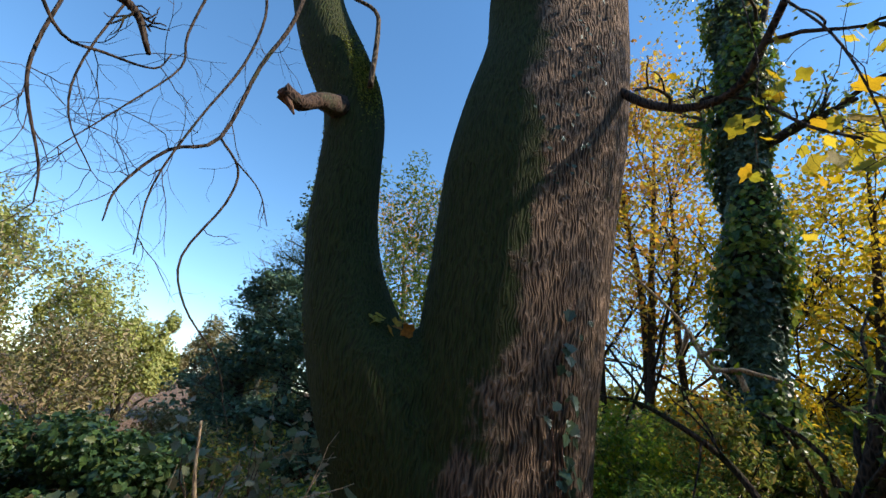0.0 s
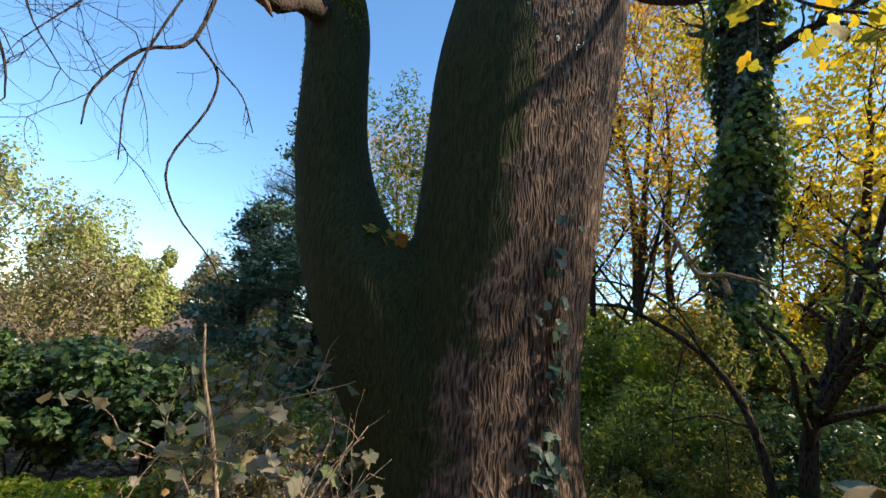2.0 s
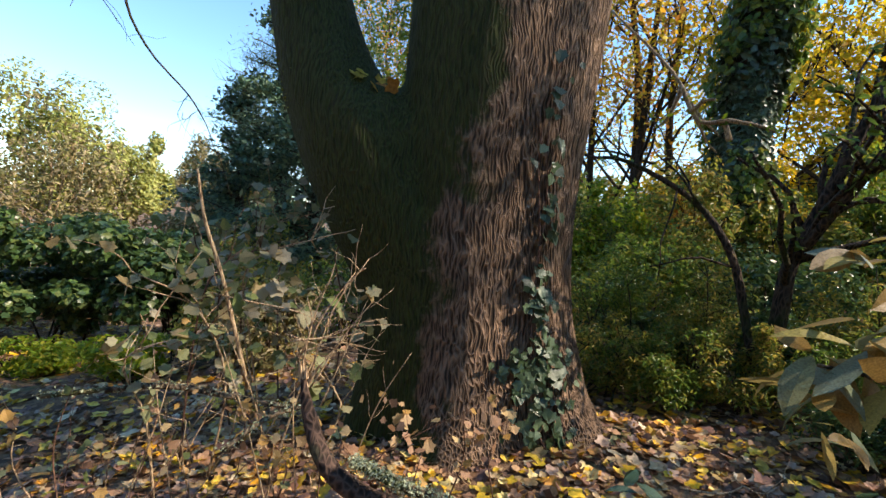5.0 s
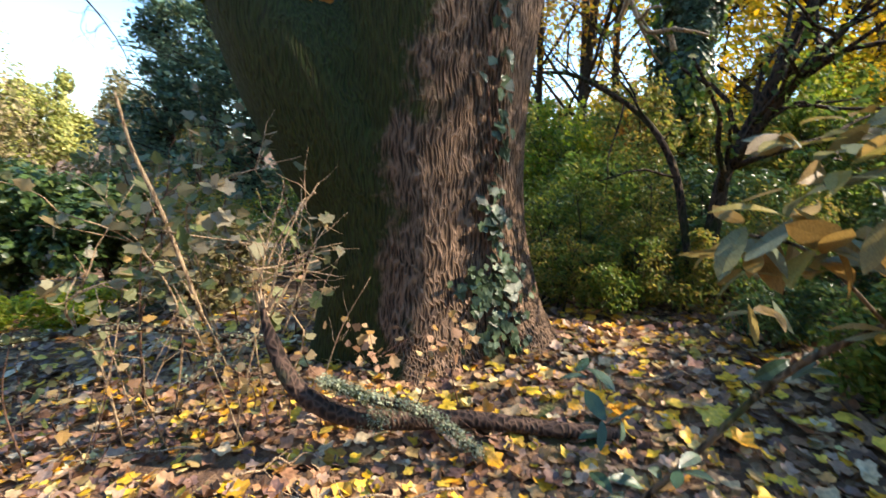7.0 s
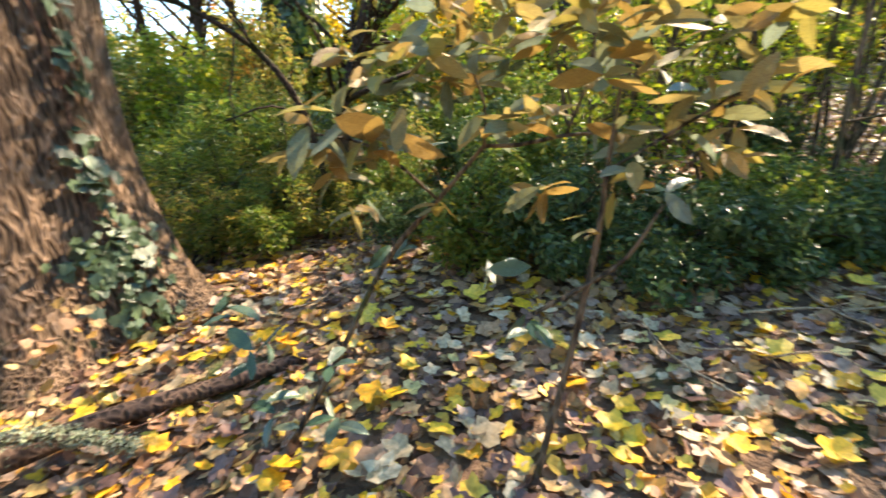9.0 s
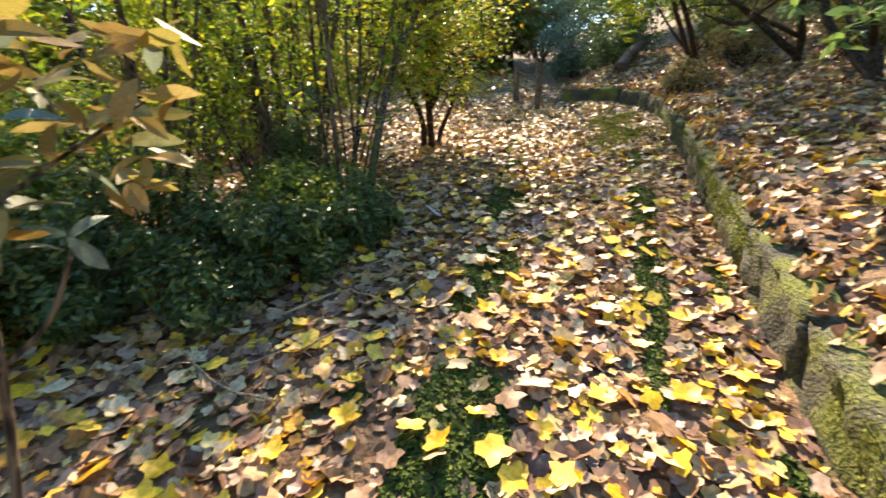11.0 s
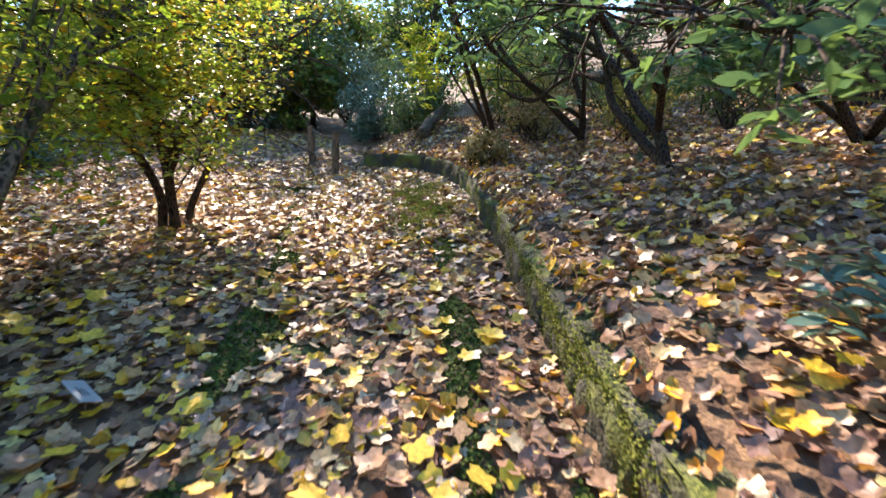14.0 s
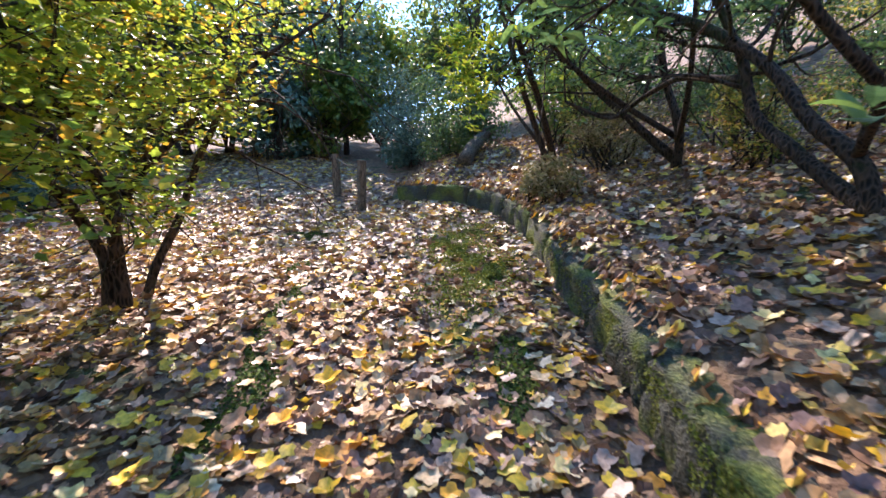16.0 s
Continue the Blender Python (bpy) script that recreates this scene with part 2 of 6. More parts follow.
M_BUFF = leaf_material("buff_leaf", [(0.33, 0.29, 0.13), (0.22, 0.19, 0.07), (0.38, 0.3, 0.14), (0.17, 0.17, 0.05), (0.44, 0.36, 0.2)], 0.6, 0.3)
M_CONIFER = leaf_material("conifer_spray", [(0.075, 0.14, 0.085), (0.11, 0.2, 0.11), (0.05, 0.105, 0.06), (0.17, 0.24, 0.11)], 0.5, 0.15)
M_BROWNLEAF = leaf_material("felted_leaf", [(0.28, 0.18, 0.05), (0.34, 0.23, 0.07), (0.25, 0.2, 0.07), (0.2, 0.21, 0.1), (0.36, 0.28, 0.1), (0.19, 0.24, 0.17), (0.32, 0.27, 0.07), (0.3, 0.19, 0.06)], 0.5, 0.4)
M_MAPLE = leaf_material("maple_leaf", [(0.28, 0.38, 0.04), (0.38, 0.43, 0.04), (0.18, 0.27, 0.035), (0.5, 0.48, 0.05), (0.33, 0.41, 0.05), (0.52, 0.3, 0.03), (0.22, 0.31, 0.04)], 0.4, 0.62)
M_BLUELEAF = leaf_material("glossy_leaf", [(0.08, 0.13, 0.09), (0.12, 0.17, 0.13), (0.05, 0.1, 0.06)], 0.22, 0.15)
M_PINKLEAF = leaf_material("pinkish_leaf", [(0.5, 0.3, 0.18), (0.56, 0.38, 0.2), (0.42, 0.24, 0.14), (0.6, 0.44, 0.22), (0.55, 0.33, 0.1)], 0.5, 0.4)
M_PALELEAF = leaf_material("vine_leaf", [(0.24, 0.26, 0.12), (0.3, 0.28, 0.16), (0.16, 0.2, 0.07), (0.34, 0.3, 0.2), (0.36, 0.27, 0.12)], 0.5, 0.4)
M_RHODO = leaf_material("leathery_leaf", [(0.08, 0.15, 0.05), (0.11, 0.2, 0.06), (0.16, 0.27, 0.065), (0.085, 0.17, 0.065)], 0.28, 0.45)
M_MOSS = leaf_material("moss_tuft", [(0.13, 0.16, 0.02), (0.2, 0.23, 0.03), (0.08, 0.105, 0.015), (0.28, 0.29, 0.05)], 0.9, 0.2)
M_MOSSDARK = leaf_material("path_moss", [(0.05, 0.085, 0.012), (0.075, 0.12, 0.016), (0.03, 0.055, 0.008), (0.11, 0.15, 0.022)], 0.9, 0.2)


# ---- mesh helpers ----
def mesh_object(name, verts, polys, mat, parent=None, label="", smooth=False, shared=None):
    if shared is None:
        me = bpy.data.meshes.new(name)
        verts = np.asarray(verts, dtype=np.float32).reshape(-1, 3)
        me.vertices.add(len(verts))
        me.vertices.foreach_set("co", verts.ravel())
        loops = np.concatenate([np.asarray(q, dtype=np.int32).ravel() for q in polys])
        sizes = np.concatenate([np.full(len(q), np.asarray(q).shape[1], dtype=np.int32) for q in polys])
        starts = np.concatenate([[0], np.cumsum(sizes)[:-1]]).astype(np.int32)
        me.loops.add(len(loops))
        me.loops.foreach_set("vertex_index", loops)
        me.polygons.add(len(sizes))
        me.polygons.foreach_set("loop_start", starts)
        me.polygons.foreach_set("use_smooth", np.full(len(sizes), smooth))
        me.update(calc_edges=True)
        me.materials.append(mat)
    else:
        me = shared
    ob = new(name, me)
    if parent is not None:
        ob.parent = parent
    if label:
        ob["label"] = label
    return ob


class Soup:
    """Gathers tubes and leaves, then makes one mesh of them."""

    def __init__(self):
        self.v, self.tri, self.quad, self.count = [], [], [], 0

    def add(self, verts, tris=None, quads=None):
        if tris is not None and len(tris):
            self.tri.append(np.asarray(tris) + self.count)
        if quads is not None and len(quads):
            self.quad.append(np.asarray(quads) + self.count)
        self.v.append(np.asarray(verts).reshape(-1, 3))
        self.count += len(self.v[-1])

    def build(self, name, mat, parent=None, label="", smooth=False, origin=None):
        if not self.count:
            return None
        polys = []
        if self.tri:
            polys.append(np.concatenate(self.tri))
        if self.quad:
            polys.append(np.concatenate(self.quad))
        verts = np.concatenate(self.v)
        if origin is not None:
            verts = verts - np.asarray(origin)
        return mesh_object(name, verts, polys, mat, parent, label, smooth)


def smooth_line(points, per=4):
    p = np.asarray(points, dtype=float)
    if len(p) < 3:
        return p
    q = np.vstack([2 * p[0] - p[1], p, 2 * p[-1] - p[-2]])
    out = []
    for k in range(1, len(q) - 2):
        for s in np.arange(per) / per:
            a, b, c, d = q[k - 1], q[k], q[k + 1], q[k + 2]
            out.append(0.5 * (2 * b + (c - a) * s + (2 * a - 5 * b + 4 * c - d) * s ** 2 + (3 * b - a - 3 * c + d) * s ** 3))
    out.append(p[-1])
    return np.array(out)


def tube(soup, pts, radii, sides=6, cap=True, wobble=0.0, rng=None):
    pts = np.asarray(pts, dtype=float)
    n = len(pts)
    radii = np.interp(np.linspace(0, 1, n), np.linspace(0, 1, len(radii)), radii)
    d = np.gradient(pts, axis=0)
    d /= np.linalg.norm(d, axis=1)[:, None] + 1e-9
    ref = np.array([0.31, 0.17, 0.93]) if abs(d[0][2]) < 0.8 else np.array([0.93, 0.31, 0.17])
    u = np.cross(d, ref)
    u /= np.linalg.norm(u, axis=1)[:, None] + 1e-9
    w = np.cross(d, u)
    a = np.linspace(0, 2 * np.pi, sides, endpoint=False)
    r = radii[:, None] * np.ones(sides)
    if wobble and rng is not None:
        r = r * (1 + wobble * rng.normal(size=r.shape))
    ring = pts[:, None] + r[..., None] * (np.cos(a)[None, :, None] * u[:, None] + np.sin(a)[None, :, None] * w[:, None])
    k = np.arange(n - 1)[:, None] * sides
    j = np.arange(sides)[None]
    jn = (j + 1) % sides
    quads = np.stack([k + j, k + jn, k + sides + jn, k + sides + j], -1).reshape(-1, 4)
    verts = ring.reshape(-1, 3)
    tris = []
    if cap:
        verts = np.vstack([verts, pts[0], pts[-1]])
        c0, c1 = n * sides, n * sides + 1
        tris = [(c0, (q + 1) % sides, q) for q in range(sides)] + [(c1, (n - 1) * sides + q, (n - 1) * sides + (q + 1) % sides) for q in range(sides)]
    soup.add(verts, tris, quads)


def fan(outline, centre=(0, 0, 0)):
    v = np.array([centre] + list(outline), dtype=float)
    k = len(outline)
    return v, np.array([(0, 1 + q, 1 + (q + 1) % k) for q in range(k)]), None


half = [(0.0, -0.38), (0.24, -0.47), (0.48, -0.21), (0.35, 0.05), (0.45, 0.37), (0.17, 0.38)]
TULIP = fan([(x, y, 0.22 * (x * x + y * y)) for x, y in half] + [(0.0, 0.28, 0.03)] + [(-x, y, 0.26 * (x * x + y * y)) for x, y in half[:0:-1]], (0, -0.05, -0.04))
star = [(0.0, -0.36), (0.22, -0.44), (0.28, -0.2), (0.48, -0.06), (0.3, 0.1), (0.24, 0.3)]
LOBED = fan([(x, y, 0.2 * x * x) for x, y in star] + [(0.0, 0.56, -0.05)] + [(-x, y, 0.2 * x * x) for x, y in star[:0:-1]], (0, -0.05, -0.02))
OVAL = (np.array([(0, -0.5, 0), (0.2, -0.16, 0.06), (0.17, 0.2, 0.05), (0, 0.5, -0.06), (-0.17, 0.2, 0.05), (-0.2, -0.16, 0.06)]), None, np.array([(0, 1, 2, 3), (0, 3, 4, 5)]))
LANCE = (np.array([(0, -0.5, 0), (0.13, -0.12, 0.045), (0.12, 0.2, 0.035), (0, 0.5, -0.1), (-0.12, 0.2, 0.035), (-0.13, -0.12, 0.045)]), None, np.array([(0, 1, 2, 3), (0, 3, 4, 5)]))
RIB = [(-0.5, 0.0), (-0.34, 0.1), (-0.12, 0.165), (0.12, 0.17), (0.32, 0.11), (0.5, 0.0)]
OVATE = (np.array([(0, y, -0.3 * y * y) for y, _ in RIB] + [(w, y, 0.25 * w - 0.3 * y * y) for y, w in RIB[1:-1]] + [(-w, y, 0.25 * w - 0.3 * y * y) for y, w in RIB[1:-1]]),
         np.array([(0, 6, 1), (4, 9, 5), (0, 1, 10), (4, 5, 13)]), np.array([(k, 5 + k, 6 + k, k + 1) for k in (1, 2, 3)] + [(k, k + 1, 10 + k, 9 + k) for k in (1, 2, 3)]))
BLADE = (np.array([(0, -0.5, 0), (0.06, 0.0, 0.05), (0, 0.5, -0.08), (-0.06, 0.0, 0.05)]), None, np.array([(0, 1, 2, 3)]))
DIAMOND = (np.array([(0, -0.5, 0), (0.3, 0.0, 0.05), (0, 0.5, 0), (-0.3, 0.0, 0.05)]), None, np.array([(0, 1, 2, 3)]))


def unit(v):
    return v / (np.linalg.norm(v, axis=-1, keepdims=True) + 1e-9)


def leaves(soup, places, sizes, normals, template, rng, along=None, curl=1.0):
    """Lay a leaf at every place: normals face its upper side, along (if given) is the way it points."""
    n = len(places)
    if not n:
        return
    tv, tt, tq = template
    nz = unit(np.asarray(normals, dtype=float))
    ref = rng.normal(size=(n, 3)) if along is None else np.asarray(along, dtype=float)
    ty = unit(ref - nz * np.sum(ref * nz, axis=1, keepdims=True))
    tx = np.cross(ty, nz)
    s = np.broadcast_to(np.asarray(sizes, dtype=float), (n,))[:, None]
    stretch = rng.uniform(0.8, 1.15, (n, 1))
    bend = curl * rng.normal(0.9, 0.9, (n, 1))
    v = (tx[:, None] * (tv[None, :, 0] * stretch)[..., None] + ty[:, None] * tv[None, :, 1][..., None] + nz[:, None] * (tv[None, :, 2] * bend)[..., None]) * s[..., None] + np.asarray(places)[:, None]
    k = np.arange(n)[:, None, None] * len(tv)
    soup.add(v.reshape(-1, 3), None if tt is None else (tt[None] + k).reshape(-1, 3), None if tq is None else (tq[None] + k).reshape(-1, 4))


SHARED = {}


def leaf_objects(parent, places, sizes, normals, template, mat, rng, along=None, name="leaf", curl=1.0):
    """Leaves that can be told apart: an object each, on a few shared meshes."""
    n = len(places)
    key = (id(template), mat.name)
    if key not in SHARED:
        single = leaf_material(mat.name + "_single", *SPECS[mat.name])
        SHARED[key] = []
        for k in range(4):
            s = Soup()
            leaves(s, np.zeros((1, 3)), 1.0, [(0, 0, 1)], template, np.random.default_rng(k + 7), along=[(0, 1, 0)], curl=curl)
            ob = s.build(name, single)
            SHARED[key].append(ob.data)
            bpy.data.objects.remove(ob)
    nz = unit(np.asarray(normals, dtype=float))
    ref = rng.normal(size=(n, 3)) if along is None else np.asarray(along, dtype=float)
    ty = unit(ref - nz * np.sum(ref * nz, axis=1, keepdims=True))
    tx = np.cross(ty, nz)
    sizes = np.broadcast_to(np.asarray(sizes, dtype=float), (n,))
    for k in range(n):
        ob = new(name, SHARED[key][k % 4])
        ob.parent = parent
        m = np.eye(4)
        m[:3, 0], m[:3, 1], m[:3, 2], m[:3, 3] = tx[k] * sizes[k], ty[k] * sizes[k], nz[k] * sizes[k], places[k]
        ob.matrix_basis = Matrix(m.tolist())


def thing(name, base, label, category, group="", kind=""):
    e = new(name)
    e.location = base
    e.empty_display_size = 0.1
    return tagged(e, label, category, group, kind)


# ---- the lie of the land ----
WALL = np.array([(-9.0, 3.24), (-3.0, 0.34), (1.99, -2.03), (4.36, -3.2), (6.3, -4.13), (8.17, -5.0), (9.3, -5.5), (10.5, -5.8), (11.5, -5.65), (12.2, -5.1), (12.5, -4.4)])
EDGE = np.vstack([WALL, [(13.2, -4.8), (16.5, -6.4), (40.0, -14.0), (200.0, -60.0)]])


def edge_side(x, y):
    """Signed distance to the line of the wall, positive on the bank's side, and whether the wall runs there."""
    x, y = np.asarray(x, dtype=float), np.asarray(y, dtype=float)
    best = np.full(x.shape, 1e9)
    sign = np.ones(x.shape)
    walled = np.zeros(x.shape)
    for k in range(len(EDGE) - 1):
        a, b = EDGE[k], EDGE[k + 1]
        d = b - a
        t = np.clip(((x - a[0]) * d[0] + (y - a[1]) * d[1]) / (d @ d), 0, 1)
        px, py = x - a[0] - t * d[0], y - a[1] - t * d[1]
        dist = np.hypot(px, py)
        side = np.where(d[0] * (y - a[1]) - d[1] * (x - a[0]) < 0, 1.0, -1.0)
        if k == len(WALL) - 1:
            side = np.where(t <= 0, -1.0, side)
        near = dist < best + (1e-6 if k == len(WALL) - 1 else -1e-6)
        best = np.where(near, dist, best)
        sign = np.where(near, side, sign)
        walled = np.where(near, 1.0 if k < len(WALL) - 1 else 0.0, walled)
    return best * sign, walled


def step(a, b, v):
    t = np.clip((v - a) / (b - a), 0, 1)
    return t * t * (3 - 2 * t)


def path_height(x, y):
    x, y = np.asarray(x, dtype=float), np.asarray(y, dtype=float)
    xx = np.where(x > 12, 12 + (x - 12) * 1.5, x)
    xx = np.clip(xx, -5, 60)
    z = 0.13 + 0.088 * xx - 0.06 * np.clip(y, -8, 0.5)
    z = z + 0.05 * np.exp(-((x - 0.3) ** 2 + (y - 3.1) ** 2) / 2.2)
    z = z - 0.05 * np.clip(y - 5, 0, 12) - 0.035 * np.clip(-x - 2, 0, 12)
    z = z + 0.03 * np.sin(x * 1.7 + 0.6) * np.sin(y * 2.1) + 0.015 * np.sin(5.1 * x + y) * np.cos(4.3 * y)
    z = z + 0.10 * np.clip(np.hypot(x, y - 5) - 45, 0, 60)
    return z


def height(x, y):
    s, walled = edge_side(x, y)
    z = path_height(x, y)
    up = 0.33 * np.where(walled > 0.5, step(0.1, 0.2, s), step(0.0, 1.2, s))
    up = up + 0.23 * np.clip(s - 0.15, 0, 4) + 0.34 * np.clip(s - 4, 0, 40)
    return z + np.where(s > 0, up, 0)


def build_ground():
    u = np.linspace(-1, 1, 300)
    warp = np.sinh(u * 6.2) / np.sinh(6.2)
    gx = 3.5 + warp * 400
    gy = -1.0 + warp * 400
    x, y = np.meshgrid(gx, gy, indexing="ij")
    z = height(x, y)
    n = len(u)
    i = np.arange(n - 1)[:, None] * n
    j = np.arange(n - 1)[None]
    quads = np.stack([i + j, i + n + j, i + n + j + 1, i + j + 1], -1).reshape(-1, 4)
    ob = mesh_object("ground", np.stack([x, y, z], -1).reshape(-1, 3), [quads], M_SOIL, smooth=True)
    return tagged(ob, "dark leaf mould and moss on a sloping garden bank", "ground", kind="structure")


ground = build_ground()


def on_ground(x, y, lift=0.0):
    return np.array([x, y, float(height(x, y)) + lift])


# ---- growing things ----
def wander(rng, start, direction, length, parts, bend, pull=0.0):
    pts = [np.asarray(start, dtype=float)]
    d = unit(np.asarray(direction, dtype=float))
    for _ in range(parts):
        d = unit(d + rng.normal(0, bend, 3) + np.array([0, 0, pull]))
        pts.append(pts[-1] + d * length / parts)
    return np.array(pts)


def grow(soup, rng, start, direction, length, radius, levels, tips, kids=4, bend=0.18, pull=0.03, spread=0.9, shrink=0.62, sides=6):
    """A limb with side limbs; the ends of the last twigs go into tips."""
    pts = wander(rng, start, direction, length, 6, bend, pull)
    tube(soup, pts, [radius, radius * 0.75, radius * 0.35], sides)
    if levels <= 0:
        tips.extend(pts[2:])
        return pts
    for k in range(kids):
        f = rng.uniform(0.3, 1.0)
        q = pts[int(f * 6 * 0.999)]
        d = unit(pts[min(int(f * 6) + 1, 6)] - pts[int(f * 6 * 0.999)] + 1e-6)
        side = unit(rng.normal(size=3))
        grow(soup, rng, q, d + spread * side, length * shrink * rng.uniform(0.7, 1.15), radius * 0.45, levels - 1, tips, kids, bend, pull, spread, shrink, max(3, sides - 1))
    tips.append(pts[-1])
    return pts


def lumpy(rng, n, centre, radii, blobs=14, blob=0.42):
    """Places in a crown of several uneven clumps, densest at the clumps' skins."""
    c = unit(rng.normal(size=(blobs, 3))) * rng.uniform(0.35, 0.8, (blobs, 1))
    which = rng.integers(0, blobs, n)
    size = rng.uniform(0.6, 1.15, blobs)[which][:, None] * blob
    d = unit(rng.normal(size=(n, 3)))
    p = c[which] + d * size * rng.uniform(0.25, 1.0, (n, 1)) ** 0.5
    return np.asarray(centre) + p * np.asarray(radii), d


def shrub(name, x, y, radii, count, mat, size, template, label, category="shrub", group="", stems=7, bark=None, seed=0, lift=0.55, blobs=14, blob=0.42, up=0.6, stem_r=0.018):
    """A bush: stems that fan out of the ground and clumps of leaves about their ends."""
    rng = np.random.default_rng(seed)
    base = on_ground(x, y, -0.02)
    root = thing(name, base, label, category, group)
    centre = np.array([0, 0, radii[2] * lift * 1.6])
    p, d = lumpy(rng, count, centre, radii, blobs, blob)
    ground_z = height(p[:, 0] + x, p[:, 1] + y) - base[2]
    p[:, 2] = np.maximum(p[:, 2], ground_z + rng.uniform(0.02, 0.2, count))
    soup = Soup()
    leaves(soup, p, size * rng.uniform(0.6, 1.3, count), d * 0.8 + rng.normal(0, 0.6, (count, 3)) + [0, 0, up], template, rng)
    tagged(soup.build("foliage", mat, root), kind="stuff")
    for k in range(stems):
        s = Soup()
        target = p[rng.integers(0, count)]
        q = np.array([rng.normal(0, 0.12), rng.normal(0, 0.12), 0.0])
        mid = q * 0.6 + target * 0.4 + np.array([rng.normal(0, 0.1), rng.normal(0, 0.1), 0.15 * radii[2]])
        line = smooth_line([q, mid, target], 4)
        tube(s, line, [stem_r, stem_r * 0.7, stem_r * 0.3], 5)
        for _ in range(3):
            b = line[rng.integers(3, len(line) - 1)]
            tube(s, wander(rng, b, target - q + rng.normal(0, 0.5, 3), radii[2] * 0.5, 4, 0.3), [stem_r * 0.45, stem_r * 0.15], 4)
        s.build("stem", bark or M_BARK_DARK, root, smooth=True)
    return root


def tree(name, x, y, tall, radius, mat, count, size, template, label, category="tree", group="", seed=0, lean=(0, 0), limbs=9, levels=2, first=0.35, limb_len=0.34, bark=None, puff=0.35, bend=0.16, up=0.4, pull=0.05, trunk_bend=0.05, spread=0.9, kids=4, spine=None):
    """A tapered trunk, limbs that fork twice and leaves about the twigs."""
    rng = np.random.default_rng(seed)
    base = on_ground(x, y, -0.05)
    root = thing(name, base, label, category, group)
    trunk = wander(rng, (0, 0, 0), (lean[0], lean[1], 1), tall, 10, trunk_bend, 0.03)
    if spine is not None:
        trunk = np.asarray(spine, dtype=float)
    s = Soup()
    tube(s, smooth_line(trunk, 2), [radius * 1.25, radius, radius * 0.85, radius * 0.6, radius * 0.2], 10)
    s.build("trunk", bark or M_BARK_GREY, root, smooth=True)
    tips = []
    for k in range(limbs):
        f = first + (1 - first) * (k + rng.uniform(0, 1)) / limbs
        q = trunk[0] + 0
        i = min(int(f * 10), 9)
        q = trunk[i] + (trunk[i + 1] - trunk[i]) * (f * 10 - i)
        a = k * 2.4 + rng.uniform(-0.5, 0.5)
        s = Soup()
        grow(s, rng, q, (math.cos(a), math.sin(a), up + 0.3 * f), tall * limb_len * (1.15 - 0.6 * f), radius * 0.42 * (1.2 - 0.7 * f), levels, tips, kids, bend, pull, spread)
        s.build("limb", bark or M_BARK_GREY, root, smooth=True)
    if count:
        tips = np.array(tips)
        p = tips[rng.integers(0, len(tips), count)] + rng.normal(0, puff, (count, 3))
        soup = Soup()
        leaves(soup, p, size * rng.uniform(0.6, 1.3, count), rng.normal(0, 0.7, (count, 3)) + [0, 0, 0.6], template, rng)
        tagged(soup.build("crown", mat, root), kind="stuff")
    return root


# ---- the great twin-stemmed tree ----
def lofted(rows, sides=28, squash=0.8, y0=3.95, flute=0.05, seed=3, base_flute=0.0):
    rng = np.random.default_rng(seed)
    phase = rng.uniform(0, 6.28, 5)
    a = np.linspace(0, 2 * np.pi, sides, endpoint=False)
    verts = []
    for z, xc, r, yc in rows:
        f = 1.03 + flute * np.sin(3 * a + phase[0] + z * 0.3) + 0.5 * flute * np.sin(7 * a + phase[1])
        f = f + base_flute * max(0.0, 1 - z / 0.9) ** 2 * (0.6 + np.sin(5 * a + phase[2]))
        verts.append(np.stack([xc + r * f * np.cos(a), y0 + yc + r * squash * f * np.sin(a), np.full(sides, z)], -1))
    n = len(rows)
    verts = np.concatenate(verts)
    k = np.arange(n - 1)[:, None] * sides
    j = np.arange(sides)[None]
    jn = (j + 1) % sides
    quads = np.stack([k + j, k + jn, k + sides + jn, k + sides + j], -1).reshape(-1, 4)
    verts = np.vstack([verts, [(rows[0][1], y0, rows[0][0])], [(rows[-1][1], y0, rows[-1][0])]])
    tris = [(n * sides, (q + 1) % sides, q) for q in range(sides)] + [(n * sides + 1, (n - 1) * sides + q, (n - 1) * sides + (q + 1) % sides) for q in range(sides)]
    return verts, np.array(tris), quads


def dense(rows, gap=0.12):
    r = np.array(rows, dtype=float)
    z = np.arange(r[0, 0], r[-1, 0], gap)
    sm = smooth_line(r, 8)
    order = np.argsort(sm[:, 0])
    sm = sm[order]
    return [(q, np.interp(q, sm[:, 0], sm[:, 1]), np.interp(q, sm[:, 0], sm[:, 2]), np.interp(q, sm[:, 0], sm[:, 3])) for q in z]


